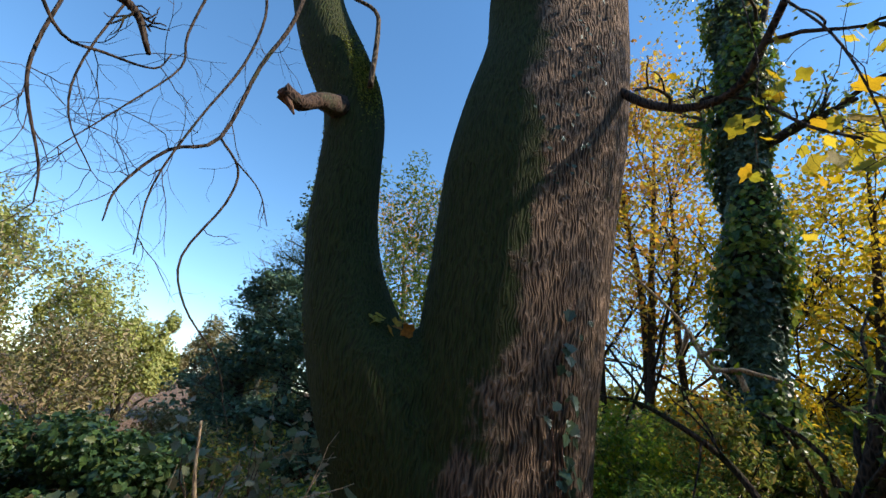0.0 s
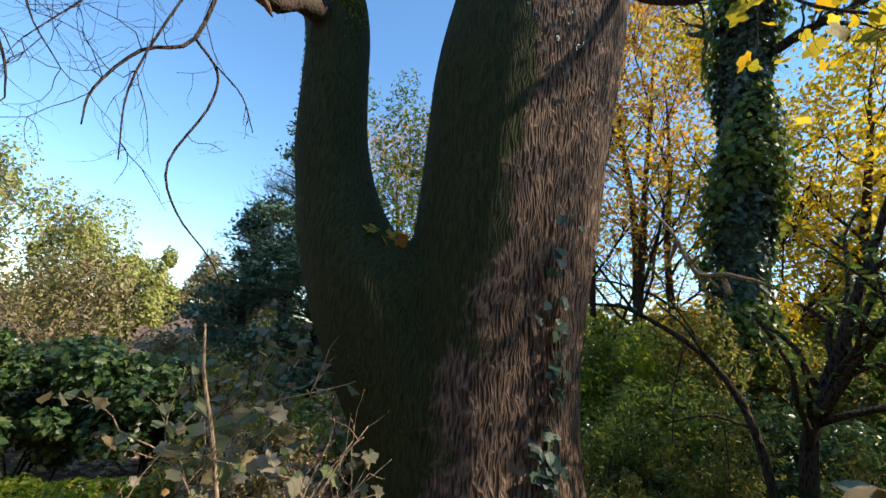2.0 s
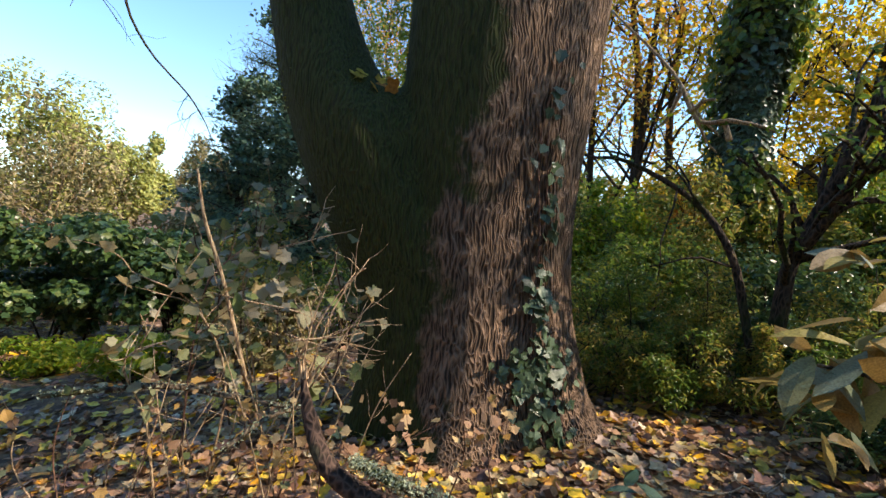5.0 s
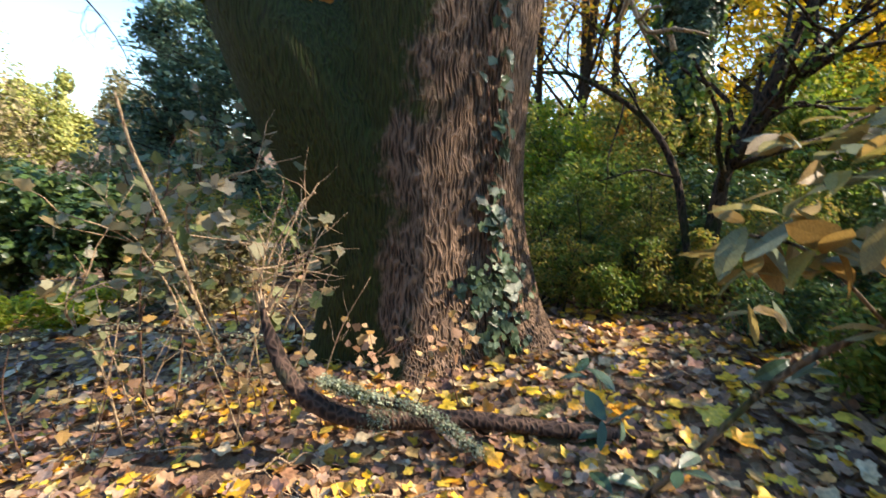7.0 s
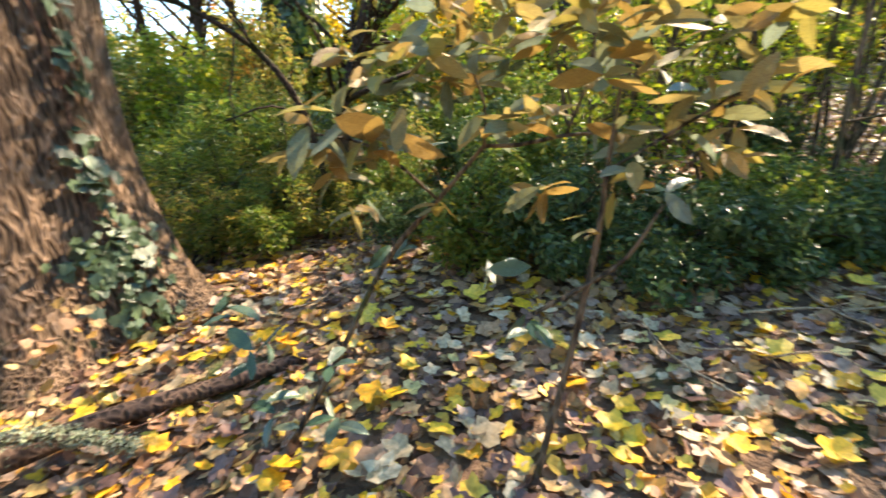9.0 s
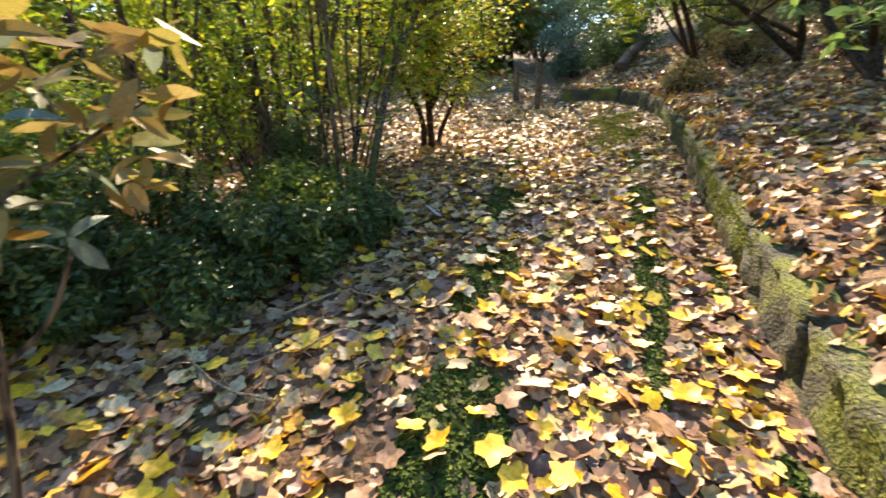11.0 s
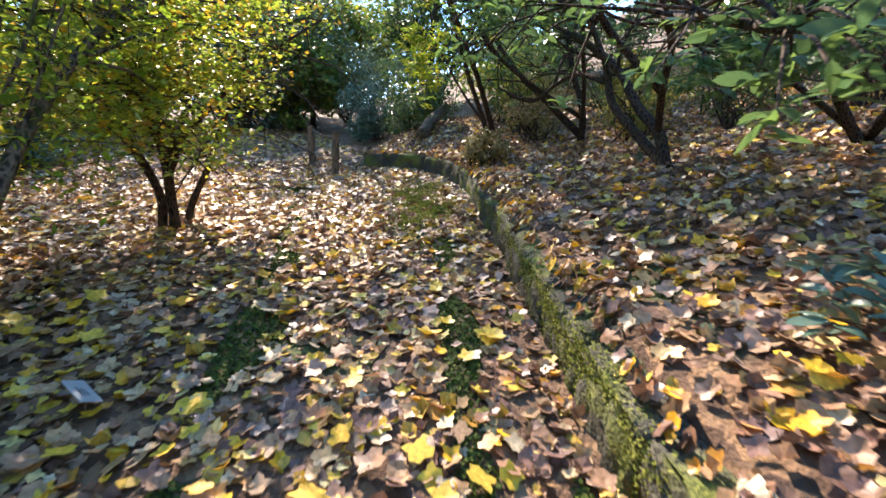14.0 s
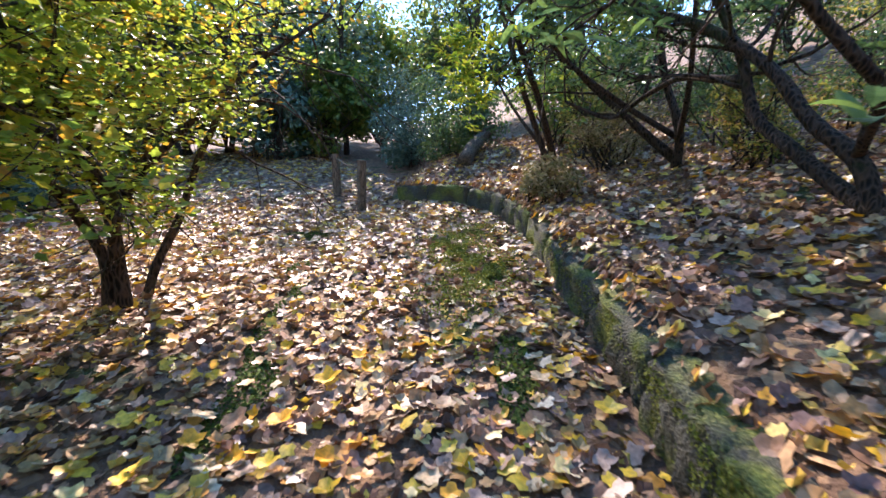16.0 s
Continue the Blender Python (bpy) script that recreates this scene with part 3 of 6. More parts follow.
RIGHT_STEM = [(-0.3, 0.74, 1.2, 0), (0.15, 0.66, 0.96, 0), (0.4, 0.58, 0.85, 0), (0.8, 0.51, 0.78, 0), (1.2, 0.46, 0.74, 0), (1.7, 0.42, 0.74, 0), (2.2, 0.42, 0.75, 0), (2.7, 0.45, 0.77, 0), (3.4, 0.5, 0.79, 0),
              (4.0, 0.53, 0.81, 0), (4.6, 0.58, 0.84, 0), (5.3, 0.67, 0.82, 0), (6.1, 0.77, 0.76, 0), (7.0, 0.77, 0.76, 0), (9.0, 0.95, 0.62, 0), (13.0, 1.2, 0.3, 0)]
LEFT_STEM = [(-0.3, 0.2, 0.75, 0), (0.3, 0.1, 0.62, 0), (0.7, 0.05, 0.57, 0), (1.2, 0.0, 0.56, 0), (1.65, -0.2, 0.59, 0), (2.1, -0.42, 0.6, 0), (2.5, -0.6, 0.58, 0), (2.9, -0.86, 0.46, 0), (3.3, -1.03, 0.37, 0),
             (3.8, -1.16, 0.33, 0), (4.4, -1.22, 0.31, 0), (5.0, -1.28, 0.31, 0), (5.45, -1.45, 0.36, 0), (5.9, -1.68, 0.37, 0), (6.7, -2.05, 0.3, 0), (8.0, -2.4, 0.22, 0), (10.5, -2.8, 0.1, 0)]
great = thing("great_tree", (0, 0, 0), "huge twin-stemmed tulip tree with ridged brown bark, moss and climbing ivy", "tree")
s = Soup()
s.add(*lofted(dense(RIGHT_STEM), 32, 0.8, 3.95, 0.035, 3, 0.22))
s.add(*lofted(dense(LEFT_STEM), 28, 0.85, 3.95, 0.035, 5, 0.12))
SADDLE = [(1.2, -0.15, 0.3, -0.1), (2.0, -0.3, 0.42, -0.1), (2.5, -0.42, 0.44, -0.08), (2.8, -0.48, 0.34, -0.05), (2.93, -0.5, 0.16, 0)]
s.add(*lofted(dense(SADDLE, 0.06), 20, 0.9, 3.95, 0.0, 6))
trunk = s.build("trunk", M_BARK, great, "deeply ridged brown bark with dark green moss on one side, shade painted in higher up", smooth=True)
rem = trunk.modifiers.new("join", "REMESH")
rem.mode = "VOXEL"
rem.voxel_size = 0.035
rem.use_smooth_shade = True
smo = trunk.modifiers.new("soften", "SMOOTH")
smo.iterations = 5
smo.factor = 0.5


def great_limb(name, pts, radii, label="", mat=None, twigs=0, seed=0, twig_len=0.6, pull=-0.05, sides=7, bend=0.28):
    rng = np.random.default_rng(seed)
    s = Soup()
    line = smooth_line(pts, 4)
    radii = [0.65 * q for q in radii] if twigs > 3 else radii
    tube(s, line, radii, sides, wobble=0.04, rng=rng)
    ends = []
    for k in range(twigs):
        q = line[rng.integers(len(line) // 4, len(line))]
        d = unit(line[-1] - line[0]) + rng.normal(0, 0.8, 3)
        w = wander(rng, q, d, twig_len * rng.uniform(0.5, 1.3), 6, bend, pull)
        tube(s, w, [radii[-1] * 0.9, radii[-1] * 0.35], 4)
        ends.append(w)
        for _ in range(3):
            w2 = wander(rng, w[rng.integers(1, 6)], w[-1] - w[0] + rng.normal(0, 0.5, 3), twig_len * 0.45, 5, bend, pull)
            tube(s, w2, [radii[-1] * 0.5, radii[-1] * 0.22], 3)
            ends.append(w2)
    s.build(name, mat or M_BARK_DARK, great, label, smooth=True)
    return np.concatenate(ends) if ends else line


great_limb("broken_limb", [(-1.38, 3.70, 4.98), (-1.49, 3.44, 4.84), (-1.59, 3.29, 4.68), (-1.71, 3.17, 4.70)], [0.13, 0.075, 0.07, 0.085], "snapped grey branch stub with splintered end", M_SNAG, sides=9)
great_limb("torn_bark", [(-1.71, 3.17, 4.70), (-1.63, 3.21, 4.59), (-1.58, 3.23, 4.51)], [0.05, 0.03, 0.008], "", M_TWIG_BROWN)
great_limb("shoot", [(-1.08, 3.56, 5.15), (-1.13, 3.58, 5.85), (-1.20, 3.55, 6.13), (-1.46, 3.45, 6.19)], [0.03, 0.024, 0.018], "pale young shoot", M_BARK_GREY)
# drooping bare branches on the open side
great_limb("branch", [(-1.89, 3.41, 6.54), (-1.78, 3.13, 5.44), (-1.74, 2.80, 4.61), (-1.71, 2.58, 3.80), (-1.85, 2.36, 3.54), (-1.91, 2.19, 3.18), (-1.91, 2.18, 2.97)], [0.035, 0.024, 0.016, 0.006], twigs=9, seed=11)
great_limb("branch", [(-1.71, 2.58, 3.80), (-1.55, 2.63, 3.60), (-1.53, 2.58, 3.32), (-1.62, 2.47, 2.91), (-1.54, 2.52, 2.64), (-1.36, 2.62, 2.42), (-1.28, 2.66, 2.28)], [0.014, 0.011, 0.005], twigs=4, seed=12, twig_len=0.35)
great_limb("branch", [(-1.95, 2.79, 5.56), (-1.81, 2.76, 5.09), (-1.78, 2.66, 4.49), (-1.78, 2.41, 3.80), (-1.80, 2.28, 3.25), (-1.77, 2.30, 2.84)], [0.02, 0.014, 0.005], twigs=8, seed=13)
great_limb("branch", [(-1.56, 2.62, 3.64), (-1.38, 2.66, 3.47), (-1.29, 2.71, 3.25)], [0.006, 0.003], twigs=2, seed=14, twig_len=0.2)
great_limb("branch", [(-2.04, 1.45, 3.82), (-1.90, 1.55, 3.61), (-1.79, 1.67, 3.63), (-1.62, 1.77, 3.65), (-1.59, 1.80, 3.77)], [0.013, 0.011, 0.005], twigs=5, seed=15, twig_len=0.4)
great_limb("branch", [(-2.05, 1.60, 3.93), (-2.01, 1.57, 3.55), (-1.94, 1.57, 3.31), (-1.85, 1.68, 3.02), (-1.82, 1.71, 2.85)], [0.014, 0.012, 0.005], twigs=6, seed=16, twig_len=0.45)
great_limb("branch", [(-1.92, 1.60, 3.98), (-1.77, 1.69, 3.93), (-1.65, 1.74, 3.71)], [0.022, 0.02, 0.012], "thick broken twig", twigs=3, seed=17, twig_len=0.25)
great_limb("branch", [(-1.87, 2.21, 4.77), (-1.86, 2.16, 4.26), (-1.80, 2.14, 3.98), (-1.85, 1.97, 3.58), (-1.90, 1.77, 3.16)], [0.014, 0.01, 0.004], twigs=9, seed=18)
great_limb("branch", [(-2.19, 2.05, 4.52), (-2.17, 1.93, 3.81), (-2.06, 1.89, 3.42), (-1.94, 2.02, 3.18)], [0.012, 0.009, 0.004], twigs=8, seed=19)
# boughs with a few yellow leaves on the wooded side
hang = [great_limb("branch", [(1.35, 3.61, 5.45), (1.49, 3.28, 5.03), (1.65, 2.86, 4.69), (1.79, 2.53, 4.64), (1.91, 2.18, 5.04), (1.93, 2.03, 5.16)], [0.045, 0.032, 0.022], twigs=3, seed=21),
        great_limb("branch", [(1.77, 2.29, 4.25), (1.72, 1.95, 3.84), (1.75, 1.65, 3.54), (1.79, 1.45, 3.30)], [0.016, 0.012, 0.006], twigs=9, seed=22, twig_len=0.5),
        great_limb("branch", [(1.91, 2.18, 5.04), (1.83, 1.85, 4.39), (1.74, 1.65, 3.83), (1.69, 1.56, 3.35)], [0.014, 0.01, 0.005], twigs=9, seed=23, twig_len=0.5),
        great_limb("branch", [(1.84, 2.50, 5.65), (1.76, 2.30, 4.66), (1.65, 2.26, 4.13), (1.61, 2.23, 3.64)], [0.008, 0.006, 0.003], twigs=5, seed=24, twig_len=0.4)]
rng = np.random.default_rng(31)
p = np.concatenate(hang)
p = p[rng.integers(0, len(p), 85)] + rng.normal(0, 0.05, (85, 3))
s = Soup()
leaf_objects(great, p, rng.uniform(0.06, 0.13, 85), rng.normal(0, 0.6, (85, 3)) + [0, -0.5, 0.5], TULIP, M_YELLOW, rng, along=rng.normal(0, 0.4, (85, 3)) + [0, 0, -1])


# ivy climbing the trunk
rng = np.random.default_rng(41)


DENSE_RIGHT = np.array(dense(RIGHT_STEM))


def stem_surface(z, ang):
    r = DENSE_RIGHT
    xc, rr = np.interp(z, r[:, 0], r[:, 1]), np.interp(z, r[:, 0], r[:, 2])
    return np.stack([xc + rr * 1.03 * np.cos(ang), 3.95 + rr * 0.83 * np.sin(ang), z], -1), np.stack([np.cos(ang), np.sin(ang), 0 * z], -1)


ivy = thing("ivy", (0, 0, 0), "ivy with pale-veined leaves climbing the tree trunk", "ivy")
zs = np.concatenate([rng.uniform(0.25, 0.95, 110), rng.uniform(0.7, 1.4, 45), rng.uniform(1.2, 2.5, 45), rng.uniform(2.4, 3.4, 10), rng.uniform(4.0, 6.5, 70)])
an = np.where(zs < 1, rng.normal(-1.15, 0.2, len(zs)), np.where(zs < 3.5, rng.normal(-1.02, 0.07, len(zs)) + 0.06 * np.sin(zs * 4), rng.normal(-1.25, 0.16, len(zs))))
pp, nn = stem_surface(zs, an)
LEAF_SIZES = np.where(zs < 3.5, rng.uniform(0.05, 0.12, len(zs)), rng.uniform(0.03, 0.06, len(zs)))
tilt = rng.normal(0, 0.35, nn.shape) + [0, 0, 0.4]
for k in range(4):
    z = np.linspace(0.2, (2.6, 3.2, 1.4, 1.2)[k], 14)
    q, m = stem_surface(z, -1.05 + 0.06 * np.sin(z * 4 + k) - 0.05 * k)
    t = Soup()
    tube(t, q + m * 0.012, [0.009, 0.005], 5)
    vine = t.build("vine", M_TWIG_BROWN, ivy, smooth=True)
    sel = np.arange(k, len(zs), 4)
    leaf_objects(vine, (pp + nn * 0.04)[sel], LEAF_SIZES[sel], (nn + tilt)[sel], LOBED, M_IVY, rng, along=rng.normal(0, 0.5, (len(sel), 3)) + [0, 0, -1])

# moss cushions where the smaller stem bulges, and along the great stem's edge
def left_surface(z, ang):
    r = np.array(dense(LEFT_STEM))
    xc, rr = np.interp(z, r[:, 0], r[:, 1]), np.interp(z, r[:, 0], r[:, 2])
    return np.stack([xc + rr * 0.99 * np.cos(ang), 3.95 + rr * 0.85 * np.sin(ang), z], -1), np.stack([np.cos(ang), np.sin(ang), 0 * z], -1)


s = Soup()
n = 5000
z = np.concatenate([rng.normal(5.45, 0.22, n // 2), rng.uniform(2.6, 6.0, n // 2)])
a = np.where(np.arange(n) < n // 2, rng.normal(-0.95, 0.4, n), rng.normal(2.6, 0.5, n))
q, m = left_surface(z, a)
leaves(s, q + m * 0.01, rng.uniform(0.012, 0.035, n), m + rng.normal(0, 0.6, (n, 3)), DIAMOND, rng)
z = rng.uniform(2.8, 6.5, n)
q, m = stem_surface(z, rng.normal(3.4, 0.35, n))
leaves(s, q - m * 0.03, rng.uniform(0.012, 0.035, n), m + rng.normal(0, 0.6, (n, 3)), DIAMOND, rng)
tagged(s.build("trunk_moss", M_MOSS), "yellow-green moss cushions on the tree's stems", "moss", kind="stuff")

# leaves caught in the fork
s = Soup()
fork = np.array([-0.52, 3.62, 2.86])
leaves(s, fork + rng.normal(0, 0.05, (9, 3)) * [1.6, 1, 0.7], 0.12, rng.normal(0, 0.5, (9, 3)) + [0, -0.5, 0.8], TULIP, rng)
tagged(s.build("caught_leaves", M_ORANGE), "orange leaves caught in the fork of the tree", "leaves")

# ---- at the foot of the tree ----
snag = thing("fallen_branch", (0, 0, 0), "dark fallen branch with torn end and pale lichen on leaf litter", "branch")
rng = np.random.default_rng(51)
s = Soup()
tube(s, smooth_line([(-0.62, 2.5, 0.95), (-0.55, 2.45, 0.72), (-0.42, 2.36, 0.52), (-0.2, 2.33, 0.38), (0.1, 2.36, 0.31), (0.5, 2.4, 0.27), (0.95, 2.3, 0.25), (1.5, 2.15, 0.26)], 5), [0.012, 0.04, 0.05, 0.055, 0.055, 0.05, 0.045, 0.03], 12, wobble=0.02, rng=rng)
s.build("stem", M_SNAG, snag, smooth=True)
for k in range(7):
    s = Soup()
    b = np.array([-0.6, 2.49, 0.9]) + rng.normal(0, 0.012, 3)
    tube(s, wander(rng, b, (rng.normal(0, 0.25), 0, 1), rng.uniform(0.06, 0.2), 3, 0.1), [0.016, 0.003], 4)
    s.build("splinter", M_TWIG_PALE, snag, "pale torn splinter")


def lichen_branch(pts, radii, count, label, seed):
    rng = np.random.default_rng(seed)
    root = thing("lichen_branch", (0, 0, 0), label, "branch", "lichened branches")
    line = smooth_line(pts, 6)
    s = Soup()
    tube(s, line, radii, 7, wobble=0.08, rng=rng)
    s.build("stem", M_BARK_GREY, root, smooth=True)
    s = Soup()
    q = line[rng.integers(0, len(line), count)] + rng.normal(0, 0.014, (count, 3))
    d = unit(rng.normal(size=(count, 3)) + [0, 0, 0.4])
    r = np.interp(rng.uniform(0, 1, count), np.linspace(0, 1, len(radii)), radii)
    leaves(s, q + d * r[:, None], rng.uniform(0.007, 0.022, count), d + rng.normal(0, 0.5, (count, 3)), DIAMOND, rng)
    tagged(s.build("lichen", M_LICHEN, root, "grey-green tufted lichen"), kind="stuff")


lichen_branch([(-0.28, 2.3, 0.58), (-0.05, 2.27, 0.5), (0.25, 2.22, 0.42), (0.5, 2.12, 0.26)], [0.02, 0.026, 0.024, 0.014], 4500, "fallen branch coated in grey-green lichen beside the dark one", 52)
lichen_branch([(-2.02, 2.51, 0.73), (-1.74, 2.61, 0.75), (-1.42, 2.69, 0.76), (-1.00, 2.78, 0.67), (-0.67, 2.74, 0.65)], [0.012, 0.018, 0.018, 0.012], 900, "thin lichen-spotted branch lying across dry stalks", 53)
lichen_branch([(-0.97, 2.36, 0.57), (-0.82, 2.53, 0.67), (-0.71, 2.67, 0.68)], [0.012, 0.014, 0.01], 220, "short lichened twig leaning on the litter", 54)
s = Soup()
q = np.array([0.0, 2.3, 0.36]) + rng.normal(0, 0.04, (420, 3)) * [1.2, 0.6, 0.8]
leaves(s, q, rng.uniform(0.008, 0.02, 420), rng.normal(0, 0.6, (420, 3)) + [0, -0.6, 0.6], DIAMOND, rng)
s.build("lichen", M_LICHEN, snag, "grey-green lichen rosette")


def stalk(pts, radii, label, mat, seed, name="dry_stalk", twigs=0, twig_len=0.3, leaf=None, leaf_n=0, leaf_size=0.07, template=LOBED, group="dry stalks", category="stalk", spread=0.7):
    rng = np.random.default_rng(seed)
    root = thing(name, (0, 0, 0), label, category, group)
    line = smooth_line(pts, 4)
    s = Soup()
    tube(s, line, radii, 6)
    ends = [line[len(line) // 3:]]
    stem = s.build("stem", mat, root, smooth=True)
    if twigs:
        for k in range(twigs):
            s = Soup()
            q = line[rng.integers(len(line) // 4, len(line))]
            w = wander(rng, q, unit(line[-1] - line[0]) + rng.normal(0, spread, 3), twig_len * rng.uniform(0.5, 1.3), 5, 0.2)
            tube(s, w, [radii[-1], radii[-1] * 0.4], 4)
            ends.append(w[2:])
            s.build("twig", mat, root, smooth=True)
    if leaf_n:
        e = np.concatenate(ends)
        p = e[rng.integers(0, len(e), leaf_n)] + rng.normal(0, 0.03, (leaf_n, 3))
        leaf_objects(stem, p, leaf_size * rng.uniform(0.6, 1.3, leaf_n), rng.normal(0, 0.5, (leaf_n, 3)) + [0, -0.35, 0.7], template, leaf, rng)
    return root


stalk([(-1.09, 2.96, 0.67), (-1.25, 2.89, 1.37), (-1.35, 2.84, 1.73), (-1.40, 2.82, 2.04)], [0.014, 0.013, 0.007], "tall bare straw-coloured cane leaning out of the undergrowth", M_TWIG_PALE, 61)
# the straw-pale tangle beside the torn end
stalk([(-0.65, 2.53, 0.86), (-0.59, 2.55, 1.23), (-0.50, 2.57, 1.50)], [0.006, 0.005, 0.0025], "dry straw-coloured twig in a tangle beside the torn branch", M_TWIG_PALE, 70, "dry_twig", 4, 0.22, group="dry twigs", category="twig", spread=0.8)
stalk([(-0.62, 2.59, 0.84), (-0.50, 2.62, 1.28), (-0.32, 2.66, 1.58)], [0.006, 0.005, 0.0025], "dry straw-coloured twig in a tangle beside the torn branch", M_TWIG_PALE, 71, "dry_twig", 4, 0.22, group="dry twigs", category="twig", spread=0.8)
stalk([(-0.61, 2.65, 0.82), (-0.45, 2.69, 1.11), (-0.29, 2.71, 1.33)], [0.006, 0.005, 0.0025], "dry straw-coloured twig in a tangle beside the torn branch", M_TWIG_PALE, 72, "dry_twig", 4, 0.22, group="dry twigs", category="twig", spread=0.8)
stalk([(-0.68, 2.68, 1.01), (-0.49, 2.73, 1.07), (-0.24, 2.77, 1.02)], [0.006, 0.005, 0.0025], "dry straw-coloured twig in a tangle beside the torn branch", M_TWIG_PALE, 73, "dry_twig", 4, 0.22, group="dry twigs", category="twig", spread=0.8)
stalk([(-0.68, 2.52, 1.12), (-0.51, 2.57, 1.14), (-0.34, 2.60, 1.22)], [0.006, 0.005, 0.0025], "dry straw-coloured twig in a tangle beside the torn branch", M_TWIG_PALE, 74, "dry_twig", 4, 0.22, group="dry twigs", category="twig", spread=0.8)
stalk([(-0.67, 2.58, 0.98), (-0.61, 2.60, 1.19), (-0.64, 2.59, 1.35)], [0.006, 0.005, 0.0025], "dry straw-coloured twig in a tangle beside the torn branch", M_TWIG_PALE, 75, "dry_twig", 4, 0.22, group="dry twigs", category="twig", spread=0.8)
stalk([(-0.55, 2.66, 0.71), (-0.45, 2.68, 0.98), (-0.35, 2.70, 1.24)], [0.006, 0.005, 0.0025], "dry straw-coloured twig in a tangle beside the torn branch", M_TWIG_PALE, 76, "dry_twig", 4, 0.22, group="dry twigs", category="twig", spread=0.8)
stalk([(-0.77, 2.65, 1.12), (-0.61, 2.70, 1.06), (-0.43, 2.74, 1.01)], [0.006, 0.005, 0.0025], "dry straw-coloured twig in a tangle beside the torn branch", M_TWIG_PALE, 77, "dry_twig", 4, 0.22, group="dry twigs", category="twig", spread=0.8)
stalk([(-0.33, 2.61, 1.53), (-0.37, 2.60, 1.50), (-0.44, 2.58, 1.41)], [0.006, 0.005, 0.0025], "dry straw-coloured twig in a tangle beside the torn branch", M_TWIG_PALE, 78, "dry_twig", 4, 0.22, group="dry twigs", category="twig", spread=0.8)
stalk([(-0.61, 2.60, 1.10), (-0.55, 2.61, 1.25), (-0.39, 2.64, 1.50)], [0.006, 0.005, 0.0025], "dry straw-coloured twig in a tangle beside the torn branch", M_TWIG_PALE, 79, "dry_twig", 4, 0.22, group="dry twigs", category="twig", spread=0.8)
# bramble and vine undergrowth in front of the tree, on the open side
for k, (x, y, h, n) in enumerate([(-1.35, 3.0, 1.4, 30), (-1.7, 3.3, 1.6, 34), (-0.95, 3.0, 1.25, 26), (-1.6, 3.9, 1.6, 30), (-1.2, 3.6, 1.7, 34), (-1.9, 4.4, 1.8, 34), (-1.55, 4.3, 1.9, 34), (-0.85, 4.4, 1.8, 26), (-1.5, 2.7, 1.1, 24), (-1.3, 4.2, 1.7, 30), (-0.7, 3.1, 1.0, 20)]):
    r = np.random.default_rng(80 + k)
    b = on_ground(x, y)
    stalk([b, b + [r.normal(0, 0.1), 0, h * 0.5], b + [r.normal(0, 0.25), r.normal(0, 0.1), h * 0.85], b + [r.normal(0.1, 0.4), r.normal(0, 0.2), h]], [0.009, 0.007, 0.004], "leggy wild vine with pale fading lobed leaves", M_TWIG_BROWN if k % 2 else M_TWIG_PALE, 90 + k, "wild_vine", 9, 0.5, M_PALELEAF, int(n * 1.7), 0.1, LOBED, "wild vines", "vine")
for k, (x, y, h, n) in enumerate([(-0.55, 2.7, 0.45, 16), (-0.35, 2.65, 0.5, 14), (-0.15, 2.75, 0.42, 14), (0.22, 2.72, 0.55, 16), (0.5, 2.75, 0.5, 12), (-0.8, 2.7, 0.6, 14), (0.05, 2.6, 0.35, 10)]):
    r = np.random.default_rng(110 + k)
    b = on_ground(x, y)
    stalk([b, b + [r.normal(0, 0.05), 0, h * 0.5], b + [r.normal(0, 0.12), r.normal(0, 0.05), h]], [0.005, 0.004, 0.002], "small seedling with pinkish-buff three-lobed autumn leaves", M_TWIG_BROWN, 120 + k, "seedling", 4, 0.16, M_PINKLEAF, n, 0.07, LOBED, "pink seedlings", "seedling")
for k in range(26):
    q = np.random.default_rng(1400 + k)
    x, y = q.uniform(-2.3, -0.35), q.uniform(2.3, 3.3)
    b = on_ground(x, y)
    h = q.uniform(0.35, 1.1)
    tip = b + [q.normal(0, 0.3), q.normal(0, 0.15), h]
    stalk([b, b * 0.5 + tip * 0.5 + [q.normal(0, 0.06), 0, 0.05], tip], [0.005, 0.004, 0.002], "thin dry stalk in the tangle before the tree", M_TWIG_PALE if k % 3 else M_TWIG_BROWN, 1450 + k, "dry_stalk", 4, 0.25, M_PINKLEAF if k % 2 else M_PALELEAF, 6, 0.06, LOBED)
# dead sticks on the litter
for k in range(16):
    r = np.random.default_rng(140 + k)
    x, y = [(-1.2, 1.9), (-0.9, 1.6), (-1.6, 2.3), (-0.5, 1.9), (-2.0, 2.0), (0.4, 1.9), (1.1, 2.4), (-1.0, 2.5), (2.6, 0.5), (3.0, -0.1), (2.3, 0.2), (3.5, 0.1), (-1.4, 2.8), (-0.7, 2.2), (1.6, 2.7), (-2.4, 2.7)][k]
    w = wander(r, (x, y, 0), (r.normal(), r.normal() * 0.6, 0), r.uniform(0.4, 1.0), 7, 0.16)
    w[:, 2] = height(w[:, 0], w[:, 1]) + 0.045 + np.abs(r.normal(0, 0.025, len(w)))
    stalk(w, [0.007, 0.006, 0.003], "thin dry stick lying on fallen leaves", M_TWIG_PALE if k % 3 else M_TWIG_BROWN, 160 + k, "dead_stick", 4, 0.25, group="dead sticks", category="stick", spread=0.9)


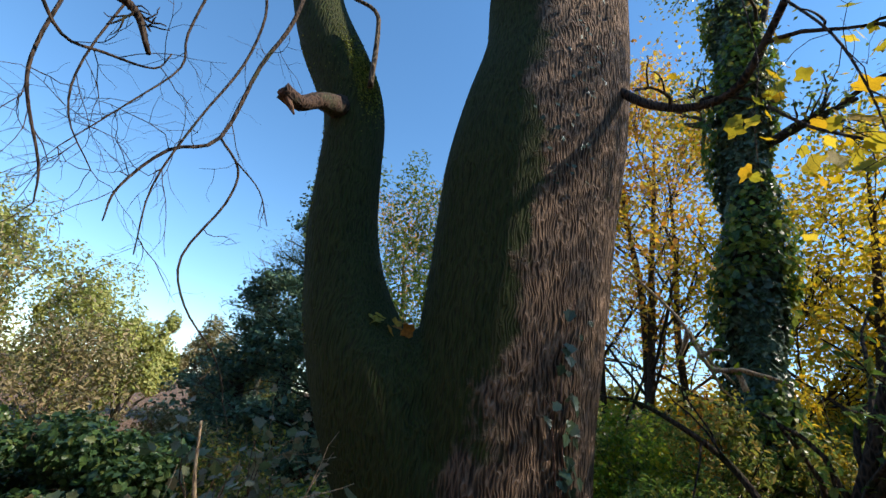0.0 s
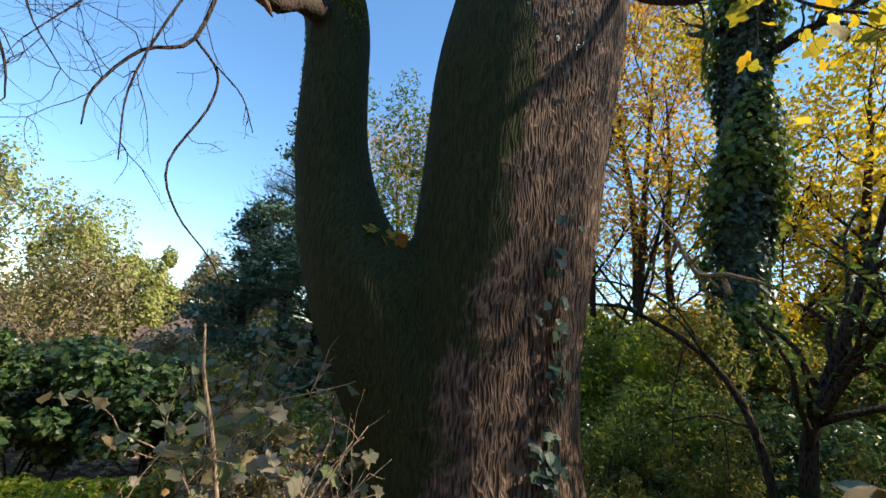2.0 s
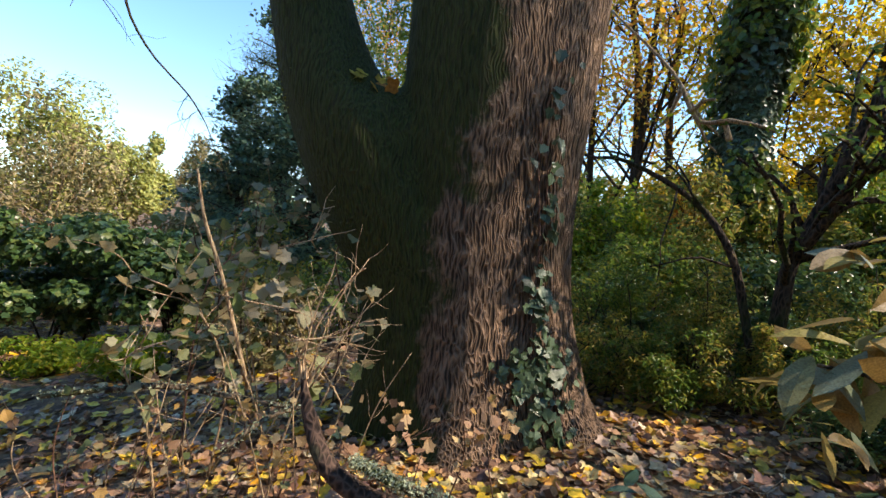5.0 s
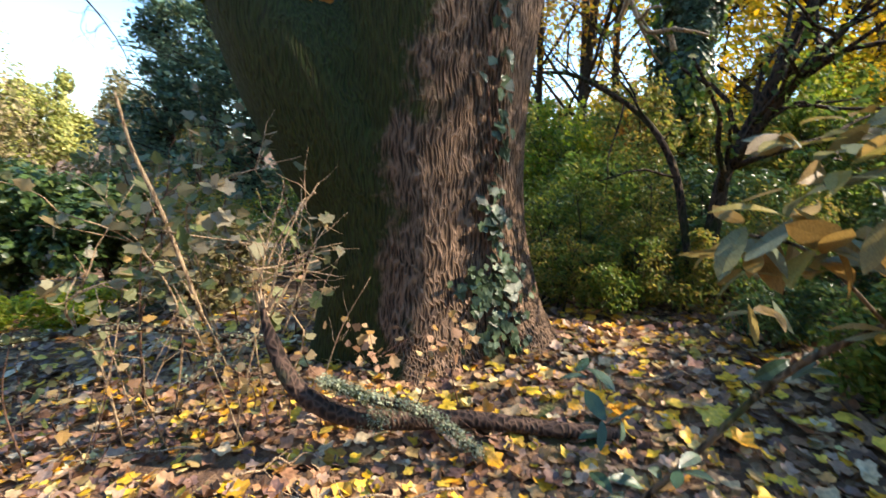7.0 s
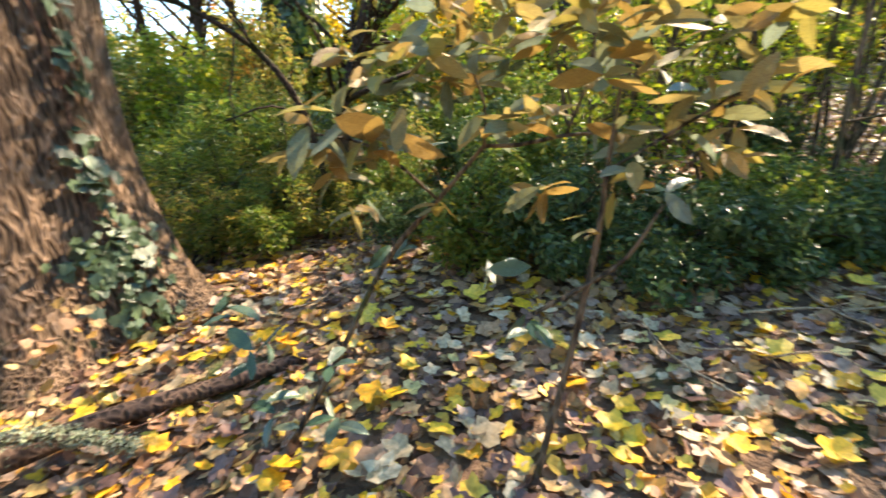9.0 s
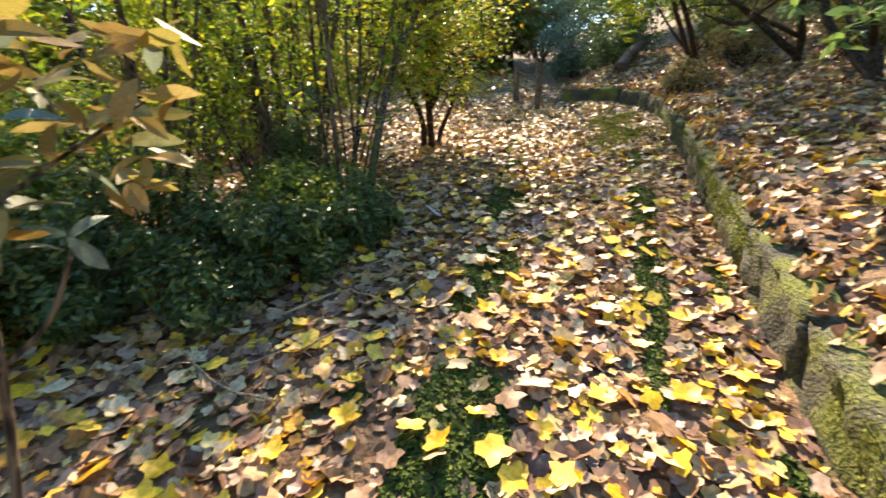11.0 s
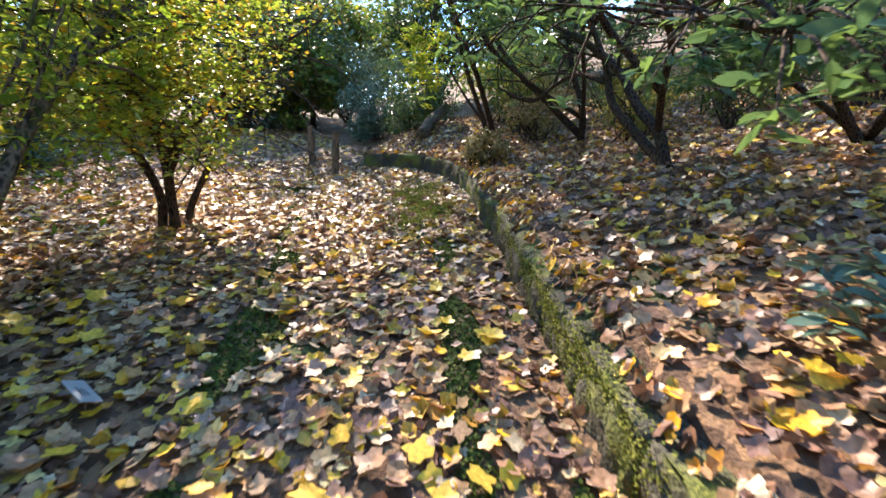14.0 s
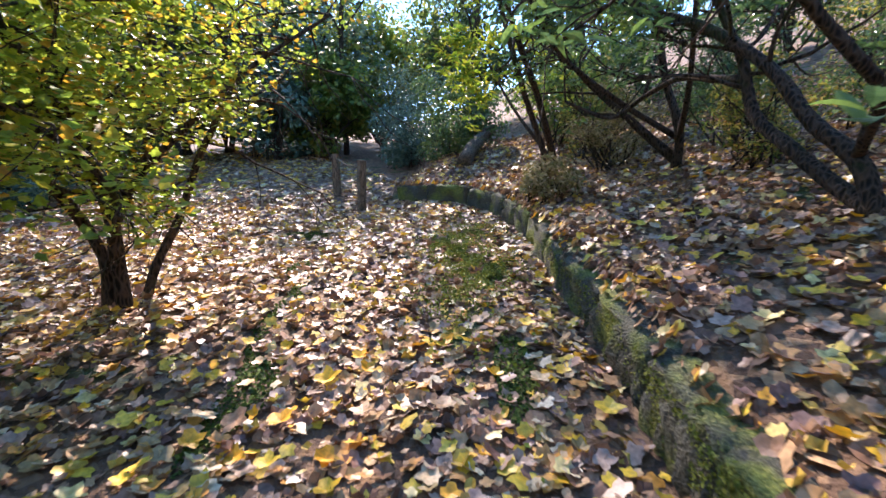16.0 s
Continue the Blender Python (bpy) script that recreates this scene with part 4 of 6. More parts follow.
# ---- the young rhododendron by the track ----
def whorl_of(parent, mat, rng, q, n, size, tilt=0.2, wild=0.3, template=LANCE):
    a = np.arange(n) * 2 * np.pi / n + rng.uniform(0, 6)
    out = np.stack([np.cos(a), np.sin(a), rng.normal(tilt, 0.3 + wild * 0.5, n)], -1)
    leaf_objects(parent, np.asarray(q) + unit(out) * size * 0.5, size * rng.uniform(0.75, 1.15, n), np.array([0, 0, 1]) + rng.normal(0, wild, (n, 3)), template, mat, rng, along=out)


def whorl(soup, rng, q, n, size, tilt=0.2, axis=(0, 0, 1)):
    a = np.arange(n) * 2 * np.pi / n + rng.uniform(0, 6)
    out = np.stack([np.cos(a), np.sin(a), rng.normal(tilt, 0.25, n)], -1)
    leaves(soup, np.asarray(q) + out * size * 0.5, size * rng.uniform(0.75, 1.15, n), np.array(axis) + rng.normal(0, 0.55, (n, 3)), LANCE, rng, along=out)


sap = thing("rhododendron_sapling", (0, 0, 0), "leggy young rhododendron with brown-felted drooping leaves", "sapling")
rng = np.random.default_rng(201)
STEM_A = [(0.96, 1.63, 0.21), (1.14, 1.45, 0.64), (1.29, 1.29, 1.04), (1.42, 1.12, 1.28), (1.50, 0.97, 1.47)]
STEM_B = [(1.45, 0.71, 0.22), (1.55, 0.65, 0.70), (1.58, 0.59, 1.13), (1.59, 0.57, 1.40), (1.60, 0.55, 1.70)]
for line, rr in ((STEM_A, [0.014, 0.012, 0.01, 0.008]), (STEM_B, [0.014, 0.012, 0.009, 0.006]),
                 ([STEM_A[4], (1.58, 0.88, 1.47), (1.62, 0.73, 1.50), (1.65, 0.57, 1.51)], [0.008, 0.007, 0.005]),
                 ([(1.44, 0.73, 0.93), (1.56, 0.60, 1.03), (1.63, 0.50, 1.13), (1.66, 0.42, 1.30)], [0.008, 0.007, 0.005]),
                 ([STEM_A[4], (1.49, 0.96, 1.60), (1.44, 0.97, 1.71)], [0.007, 0.004]),
                 ([STEM_A[3], (1.22, 1.10, 1.43), (1.00, 1.01, 1.52), (0.85, 0.98, 1.55)], [0.006, 0.004]),
                 ([(1.62, 0.73, 1.50), (1.61, 0.65, 1.69), (1.61, 0.65, 1.86)], [0.006, 0.004]),
                 ([(1.59, 0.57, 1.40), (1.66, 0.42, 1.51), (1.77, 0.23, 1.65)], [0.006, 0.004])):
    s = Soup()
    tube(s, smooth_line(line, 4), rr, 7, wobble=0.05, rng=rng)
    s.build("stem", M_BARK_GREY, sap, smooth=True)
s = Soup()
for q, n in (((0.84, 0.98, 1.55), 7), ((0.96, 0.92, 1.53), 7), ((1.44, 0.97, 1.71), 8), ((1.37, 1.10, 1.69), 6), ((1.49, 0.95, 1.53), 6), ((1.65, 0.57, 1.51), 7), ((1.73, 0.37, 1.58), 7),
             ((1.77, 0.23, 1.65), 7), ((1.61, 0.66, 1.83), 8), ((1.58, 0.79, 1.81), 6), ((1.68, 0.50, 1.85), 7), ((1.52, 0.88, 1.89), 7), ((1.42, 1.06, 1.91), 6), ((1.58, 0.80, 1.33), 5), ((1.62, 0.62, 1.98), 7), ((1.71, 0.44, 1.97), 7), ((1.54, 0.84, 2.01), 7), ((0.90, 0.95, 1.60), 6), ((1.02, 0.87, 1.55), 6), ((1.59, 1.09, 1.84), 6), ((1.71, 0.87, 1.61), 6), ((1.49, 0.56, 1.65), 6), ((1.88, 0.55, 1.71), 6), ((1.86, 0.30, 1.52), 5), ((1.83, 0.65, 1.80), 6), ((1.41, 0.77, 1.58), 5), ((1.88, 0.39, 1.80), 6), ((1.39, 1.22, 1.83), 6), ((1.17, 1.25, 1.81), 6), ((1.88, 0.22, 1.83), 6)):
    whorl_of(sap, M_BROWNLEAF, rng, q, n + 2, 0.145, -0.3, 0.6, OVATE)
s = Soup()
for q, n in (((1.30, 1.26, 1.10), 4), ((1.45, 0.87, 1.06), 4), ((1.44, 0.73, 0.88), 5), ((1.66, 0.42, 1.34), 4), ((1.32, 1.15, 1.65), 2), ((1.36, 0.98, 1.62), 2), ((1.47, 0.85, 1.71), 2), ((1.03, 1.34, 0.68), 5), ((0.80, 1.43, 0.83), 6), ((0.79, 1.33, 0.64), 6), ((1.00, 1.29, 0.50), 5), ((1.68, 0.38, 1.59), 2), ((0.82, 1.63, 0.93), 5)):
    whorl_of(sap, M_BLUELEAF, rng, q, n, 0.13, 0.0, 0.5, OVATE)

rng = np.random.default_rng(202)
for q, n in (((1.38, 1.1, 1.3), 5), ((1.57, 0.6, 1.25), 5), ((1.2, 1.3, 1.28), 5), ((1.05, 1.2, 1.42), 6), ((1.6, 0.5, 1.42), 6), ((1.75, 0.3, 1.45), 6), ((1.3, 1.0, 1.75), 7), ((1.12, 1.05, 1.72), 6), ((1.8, 0.7, 1.95), 7), ((1.65, 0.95, 1.98), 7)):
    whorl_of(sap, M_BROWNLEAF, rng, q, n + 1, 0.13, -0.3, 0.6, OVATE)

# ---- low wall along the track ----
wall = thing("retaining_wall", (0, 0, 0), "low mossy stone retaining wall along a leaf-strewn track", "wall", kind="structure")
rng = np.random.default_rng(301)
seg = np.linalg.norm(np.diff(WALL, axis=0), axis=1)
along = np.concatenate([[0], np.cumsum(seg)])


def wall_point(d):
    return np.array([np.interp(d, along, WALL[:, 0]), np.interp(d, along, WALL[:, 1])])


def wall_block(length, tall, deep, seed):
    """One rough stone with worn, bulging faces; stands on its base, its face to -y."""
    r = np.random.default_rng(seed)
    bm = bmesh.new()
    bmesh.ops.create_grid(bm, x_segments=1, y_segments=1, size=0.5)
    bm.clear()
    nx = 12
    grid = {}
    prof = [(0.0, 0.0), (0.0, 0.3), (0.0, 0.5), (0.0, 0.7), (0.004, 0.88), (0.018, 0.97), (0.045, 1.0), (deep - 0.02, 1.0), (deep, 0.9), (deep, 0.0)]
    for i in range(nx):
        u = i / (nx - 1)
        pinch = 0.008 if i in (0, nx - 1) else 0.0
        for k, (d, h) in enumerate(prof):
            j = r.normal(0, 0.02) if d < 0.1 else 0.0
            grid[i, k] = bm.verts.new((u * length + r.normal(0, 0.008) * (0 < i < nx - 1), d + pinch + j, h * (tall - pinch) + (r.normal(0, 0.012) if h > 0.5 else 0)))
    for i in range(nx - 1):
        for k in range(len(prof) - 1):
            bm.faces.new((grid[i, k], grid[i + 1, k], grid[i + 1, k + 1], grid[i, k + 1]))
    for i in (0, nx - 1):
        f = [grid[i, k] for k in range(len(prof))]
        bm.faces.new(f if i == 0 else f[::-1])
    bmesh.ops.recalc_face_normals(bm, faces=bm.faces)
    me = bpy.data.meshes.new("stone_block")
    bm.to_mesh(me)
    bm.free()
    for q in me.polygons:
        q.use_smooth = True
    me.materials.append(M_STONE)
    return me


BLOCKS = [wall_block(l, 0.40, 0.22, 310 + k) for k, l in enumerate((0.7, 0.92, 1.1, 0.6, 0.8))]
LENGTHS = (0.7, 0.92, 1.1, 0.6, 0.8)
d = 1.2
while d < along[-1] - 0.3:
    k = rng.integers(0, 5)
    if d + LENGTHS[k] > along[-1] + 0.05:
        k = 3
    if d + LENGTHS[k] > along[-1] + 0.05:
        break
    a, b = wall_point(d), wall_point(d + LENGTHS[k])
    ob = new("stone_block", BLOCKS[k])
    ob.parent = wall
    za, zb = float(path_height(*a)), float(path_height(*b))
    ob.matrix_basis = Matrix.Translation((a[0], a[1], za - 0.07 + rng.normal(0, 0.012))) @ Matrix.Rotation(math.atan2(b[1] - a[1], b[0] - a[0]), 4, "Z") @ Matrix.Rotation(-math.atan2(zb - za, LENGTHS[k]), 4, "Y") @ Matrix.Scale(-1, 4, (0, 1, 0)) @ Matrix.Rotation(rng.normal(0, 0.015), 4, "X")
    d += LENGTHS[k] + 0.006
# moss tufts on the wall's face and lip
s = Soup()
n = 32000
dd = 10.8 + (along[-1] - 11.2) * rng.uniform(0, 1, n) ** 1.7
# Fewer bright tufts past 15.8: the wall's shade put in as thinner moss.
dd = dd[(dd < 15.8) | (rng.uniform(0, 1, n) < 0.22)]
n = len(dd)
dd = dd[(np.sin(dd * 1.9) + np.sin(dd * 0.83 + 1) + rng.normal(0, 0.6, n)) > -0.3]
n = len(dd)
wp = np.stack([np.interp(dd, along, WALL[:, 0]), np.interp(dd, along, WALL[:, 1])], -1)
tang = unit(np.stack([np.interp(dd + 0.1, along, WALL[:, 0]), np.interp(dd + 0.1, along, WALL[:, 1])], -1) - np.stack([np.interp(dd - 0.1, along, WALL[:, 0]), np.interp(dd - 0.1, along, WALL[:, 1])], -1))
face = np.stack([-tang[:, 1], tang[:, 0]], -1)
hh = 0.335 * rng.uniform(0, 1, n) ** 0.6
top = hh > 0.31
off = np.where(top, -rng.uniform(0, 0.1, n), 0.008)
pos = np.stack([wp[:, 0] + face[:, 0] * off, wp[:, 1] + face[:, 1] * off, path_height(wp[:, 0], wp[:, 1]) + np.minimum(hh, 0.33) + 0.005], -1)
nor = np.stack([face[:, 0], face[:, 1], np.where(top, 2.0, 0.4)], -1)
leaves(s, pos, rng.uniform(0.009, 0.026, n), nor + rng.normal(0, 0.6, (n, 3)), DIAMOND, rng)
tagged(s.build("wall_moss", M_MOSS), "yellow-green moss growing on the low stone wall", "moss", kind="stuff")


# ---- fallen leaves ----
CRUMPLE = fan([(0.0, -0.45, 0.1), (0.3, -0.25, 0.22), (0.36, 0.15, 0.05), (0.1, 0.45, 0.2), (-0.25, 0.35, 0.0), (-0.38, 0.0, 0.2), (-0.22, -0.3, 0.1)], (0, 0, -0.06))

def litter(name, x, y, size, mat, label, seed, lift=0.04, tilt=0.3, curl=0.95, template=TULIP):
    rng = np.random.default_rng(seed)
    n = len(x)
    e = 0.05
    z = height(x, y)
    sd, walled = edge_side(x, y)
    z = np.where((sd > 0) & (sd < 0.3) & (walled > 0.5), np.maximum(z, path_height(x, y) + 0.335), z)
    nor = np.stack([-(height(x + e, y) - z) / e, -(height(x, y + e) - z) / e, np.ones(n)], -1)
    nor = np.clip(nor, -1, 1)
    s = Soup()
    leaves(s, np.stack([x, y, z + rng.uniform(0.008, lift, n)], -1), size * rng.uniform(0.45, 1.25, n), nor + rng.normal(0, tilt, (n, 3)) * [1, 1, 0], template, rng, curl=curl)
    return tagged(s.build(name, mat), label, "fallen leaves", kind="stuff")


def moss_spot(x, y):
    """Where moss keeps the track bare: loose strips along the two wheel lines."""
    v = np.sin(2.3 * x + 1.1 * y) * np.sin(1.3 * x - 2.7 * y + 1.0) + 0.5 * np.sin(5.3 * x + 3.1 * y)
    s, _ = edge_side(x, y)
    strip = np.exp(-((s + 1.4 + 0.165 * (x - 2.5)) / 0.24) ** 2) + 0.85 * np.exp(-((s + 0.54) / 0.16) ** 2) + 0.5 * np.exp(-((s + 0.15) / 0.12) ** 2)
    return (strip * (0.75 + 0.7 * v) > 0.62) & (x > 1.0) & (x < 11)


rng = np.random.default_rng(401)
n = 47000
x, y = rng.uniform(-4.5, 12.5, n), rng.uniform(-6.5, 6.0, n)
keep = (edge_side(x, y)[0] < -0.03) & (~moss_spot(x, y) | (rng.uniform(0, 1, n) < 0.12)) & ((y < 1.8) | (x > -2.5))
near = np.hypot(x - 2, y + 0.5)
keep &= rng.uniform(0, 1, n) < np.clip(1.5 - near / 12, 0.45, 1)
litter("leaf_litter", x[keep], y[keep], 0.094, M_LITTER, "yellow, tan and brown fallen tulip-tree leaves covering the track", 402)
n = 24000
x, y = rng.uniform(-4.5, 14, n), rng.uniform(-7, 4.5, n)
keep = (edge_side(x, y)[0] < -0.03) & (~moss_spot(x, y))
litter("old_leaf_litter", x[keep], y[keep], 0.1, M_DARKLITTER, "brown rotting leaves under the fresh fall", 403, 0.03, 0.3, 0.9, CRUMPLE)
n = 23000
x, y = rng.uniform(-1, 14, n), rng.uniform(-13, -1.5, n)
sd = edge_side(x, y)[0]
keep = (sd > 0.06) & (sd < 6.5)
litter("bank_litter", x[keep], y[keep], 0.098, M_LITTER, "brown, tan and yellow fallen leaves on the bank", 404, 0.05, 0.4)
n = 34000
x, y = rng.uniform(-1, 16, n), rng.uniform(-15, -1.5, n)
keep = edge_side(x, y)[0] > 0.05
litter("old_bank_litter", x[keep], y[keep], 0.1, M_DARKLITTER, "dark rotting leaves on the bank", 405, 0.04, 0.4, 0.9, CRUMPLE)
n = 15000
x, y = rng.uniform(8, 26, n), rng.uniform(-5.5, 9, n)
keep = edge_side(x, y)[0] < 0.3
litter("far_leaf_litter", x[keep], y[keep], 0.14, M_LITTER, "pale fallen leaves over the track behind the posts", 406, 0.03, 0.25)
n = 5000
x, y = rng.uniform(-10, -1.5, n), rng.uniform(1.5, 10, n)
litter("side_leaf_litter", x, y, 0.12, M_LITTER, "sunlit fallen leaves beside the tangle", 407, 0.05)
# moss cushions on the track
n = 420000
x, y = 1 + 10 * rng.uniform(0, 1, n) ** 1.5, rng.uniform(-6, 1, n)
keep = moss_spot(x, y) & (edge_side(x, y)[0] < -0.02)
x, y = x[keep], y[keep]
s = Soup()
leaves(s, np.stack([x, y, height(x, y) + rng.uniform(0.0, 0.018, len(x))], -1), rng.uniform(0.018, 0.045, len(x)), rng.normal(0, 0.55, (len(x), 3)) + [0, 0, 0.9], DIAMOND, rng)
tagged(s.build("track_moss", M_MOSSDARK), "dark green moss on the bare patches of the track", "moss", kind="stuff")

# Brighter moss than elsewhere on the track: the sunlight is in its colour.
s = Soup()
n = 12000
v = rng.normal(0, 1, (n, 2)) * [0.95, 0.2]
v[:, 1] += 0.15 * np.sin(3.1 * v[:, 0])
v = v[np.sin(9 * v[:, 0]) * np.sin(17 * v[:, 1]) > -0.3]
n = len(v)
x, y = 8.2 + v[:, 0] * 0.9 + v[:, 1] * 0.43, -4.15 - v[:, 0] * 0.43 + v[:, 1] * 0.9
leaves(s, np.stack([x, y, height(x, y) + rng.uniform(0.03, 0.075, n)], -1), rng.uniform(0.014, 0.04, n), rng.normal(0, 0.7, (n, 3)) + [0, 0, 0.7], DIAMOND, rng)
tagged(s.build("track_moss", M_MOSS), "bright sunlit moss strip on the far track", "moss", kind="stuff")

# ---- posts at the end of the track ----
def post(x, y, tall, label, seed):
    r = np.random.default_rng(seed)
    root = thing("timber_post", on_ground(x, y, -0.05), label, "post", "barrier posts")
    bm = bmesh.new()
    bmesh.ops.create_cube(bm, size=1.0)
    bmesh.ops.scale(bm, vec=(0.13, 0.13, tall + 0.05), verts=bm.verts)
    bmesh.ops.translate(bm, vec=(0, 0, (tall + 0.05) / 2), verts=bm.verts)
    bmesh.ops.bevel(bm, geom=bm.edges[:], offset=0.012, segments=2, affect="EDGES")
    for v in bm.verts:
        v.co += Vector(r.normal(0, 0.003, 3))
    me = bpy.data.meshes.new("shaft")
    bm.to_mesh(me)
    bm.free()
    me.materials.append(M_POST)
    ob = new("shaft", me)
    ob.parent = root
    root.rotation_euler = (r.normal(0, 0.02), r.normal(0, 0.02), r.uniform(0, 1))
    return root


post(11.8, -3.88, 0.92, "weathered square timber post at the end of the track", 501)
post(13.3, -3.74, 0.88, "weathered square timber post linked by a rail", 502)
s = Soup()
za, zb = on_ground(11.8, -3.88)[2], on_ground(13.3, -3.74)[2]
tube(s, smooth_line([(11.86, -3.87, za + 0.8), (12.55, -3.81, (za + zb) / 2 + 0.74), (13.24, -3.745, zb + 0.78)], 5), [0.022, 0.022], 8)
tagged(s.build("hanging_rail", M_POST, smooth=True), "sagging dark rail strung between two posts", "rail")


# ---- shrubs and trees along the track ----
def coppice(x, y, tall, count, label, seed, leaf_n, mat, size, wide=0.5, reach=1.3, stem_r=0.03):
    rng = np.random.default_rng(seed)
    root = thing("coppiced_shrub", on_ground(x, y, -0.05), label, "shrub", "coppiced shrubs")
    ends = []
    for k in range(count):
        a = rng.uniform(0, 6.28)
        r0 = wide * math.sqrt(rng.uniform(0, 1))
        out = np.array([math.cos(a), math.sin(a), 0])
        w = wander(rng, out * r0, out * 0.25 * reach + rng.normal(0, 0.1, 3) + [0, 0, 1], tall * rng.uniform(0.7, 1.1), 8, 0.06, 0.02)
        s = Soup()
        rr = stem_r * rng.uniform(0.5, 1.1)
        tube(s, smooth_line(w, 2), [rr, rr * 0.75, rr * 0.3], 6)
        for _ in range(9):
            t = wander(rng, w[rng.integers(3, 9)], out * 0.6 + rng.normal(0, 0.6, 3), rng.uniform(0.4, 1.0), 5, 0.2, -0.03)
            tube(s, t, [rr * 0.3, rr * 0.1], 3)
            ends.append(t[1:])
        s.build("stem", M_BARK_GREY, root, smooth=True)
    e = np.concatenate(ends)
    p = e[rng.integers(0, len(e), leaf_n)] + rng.normal(0, 0.09, (leaf_n, 3))
    s = Soup()
    leaves(s, p, size * rng.uniform(0.6, 1.3, leaf_n), rng.normal(0, 0.5, (leaf_n, 3)) + [0, 0, 0.8], OVAL, rng)
    tagged(s.build("foliage", mat, root), kind="stuff")
    return root


coppice(6.0, 0.75, 4.2, 16, "many-stemmed shrub with lime-green small leaves", 511, 6000, M_LIME, 0.07)
coppice(5.5, 0.35, 3.9, 14, "many-stemmed shrub with fine lime leaves at the edge of the track", 517, 5000, M_LIME, 0.06, 0.45, 1.0, 0.022)
coppice(7.6, 1.9, 4.6, 12, "tall many-stemmed shrub with yellowing leaves", 512, 5000, M_LIME, 0.075)
coppice(4.9, 1.9, 3.6, 10, "slender many-stemmed shrub with lime leaves", 513, 4000, M_LIME, 0.07)

stalk([(4.75, -0.1, 0.5), (5.1, -0.15, 1.0), (5.7, -0.35, 1.8), (6.2, -0.6, 2.4), (6.7, -0.9, 2.9), (7.3, -1.2, 3.2)], [0.05, 0.045, 0.035, 0.02], "leaning dark sapling with lime-green leaves over the track", M_BARK_GREY, 514, "leaning_sapling", 16, 0.9, M_LIME, 200, 0.09, LOBED, "saplings", "tree")
stalk([(4.6, 0.1, 0.5), (4.6, 0.12, 1.4), (4.65, 0.1, 2.6), (4.7, 0.1, 3.8)], [0.024, 0.021, 0.018, 0.01], "slim upright sapling stem at the edge of the track", M_BARK_GREY, 515, "upright_sapling", 10, 0.7, M_LIME, 120, 0.08, OVAL, "saplings", "tree")
stalk([(5.2, 0.25, 0.5), (5.15, 0.3, 1.5), (5.2, 0.3, 2.8), (5.3, 0.25, 4.0)], [0.02, 0.018, 0.015, 0.008], "slim upright sapling stem at the edge of the track", M_BARK_GREY, 516, "upright_sapling", 10, 0.7, M_LIME, 120, 0.08, OVAL, "saplings", "tree")

# pale forked stick lying in front of the low shrubs
for line, r in [([(3.10, 0.34, 0.38), (3.29, 0.08, 0.41), (3.34, -0.07, 0.42), (3.48, -0.25, 0.44), (3.60, -0.39, 0.46)], 0.009), ([(4.00, 0.31, 0.46), (3.83, 0.12, 0.45), (3.65, -0.07, 0.45), (3.55, -0.25, 0.45)], 0.007)]:
    stalk([(q[0], q[1], q[2] + 0.045) for q in line], [r, r * 0.8, r * 0.5], "pale crooked dead stick lying on fallen leaves", M_TWIG_PALE, 176, "dead_stick", 4, 0.2, group="dead sticks", category="stick", spread=0.9)
# dark low shrubs on the edge of the track
for k, (x, y, r, n, mat) in enumerate([(3.6, 0.75, (0.75, 0.6, 0.42), 4200, M_DARKGREEN), (4.5, 0.45, (0.8, 0.6, 0.5), 4600, M_GREEN), (3.2, 1.5, (0.6, 0.5, 0.55), 4200, M_DARKGREEN), (2.85, 2.05, (0.5, 0.42, 0.7), 4200, M_GREEN), (3.45, 2.2, (0.6, 0.5, 0.95), 4600, M_GREEN), (5.3, 0.6, (0.7, 0.6, 0.6), 3800, M_DARKGREEN), (4.0, 1.6, (0.8, 0.7, 0.7), 4200, M_DARKGREEN), (4.25, 0.0, (0.5, 0.42, 0.36), 3200, M_DARKGREEN), (3.75, 0.35, (0.5, 0.42, 0.36), 3200, M_DARKGREEN)]):
    shrub("low_shrub", x, y, r, n, mat, 0.06, OVAL, "low dark evergreen shrub at the edge of the track", "shrub", "low dark shrubs", 6, seed=520 + k, lift=0.4)


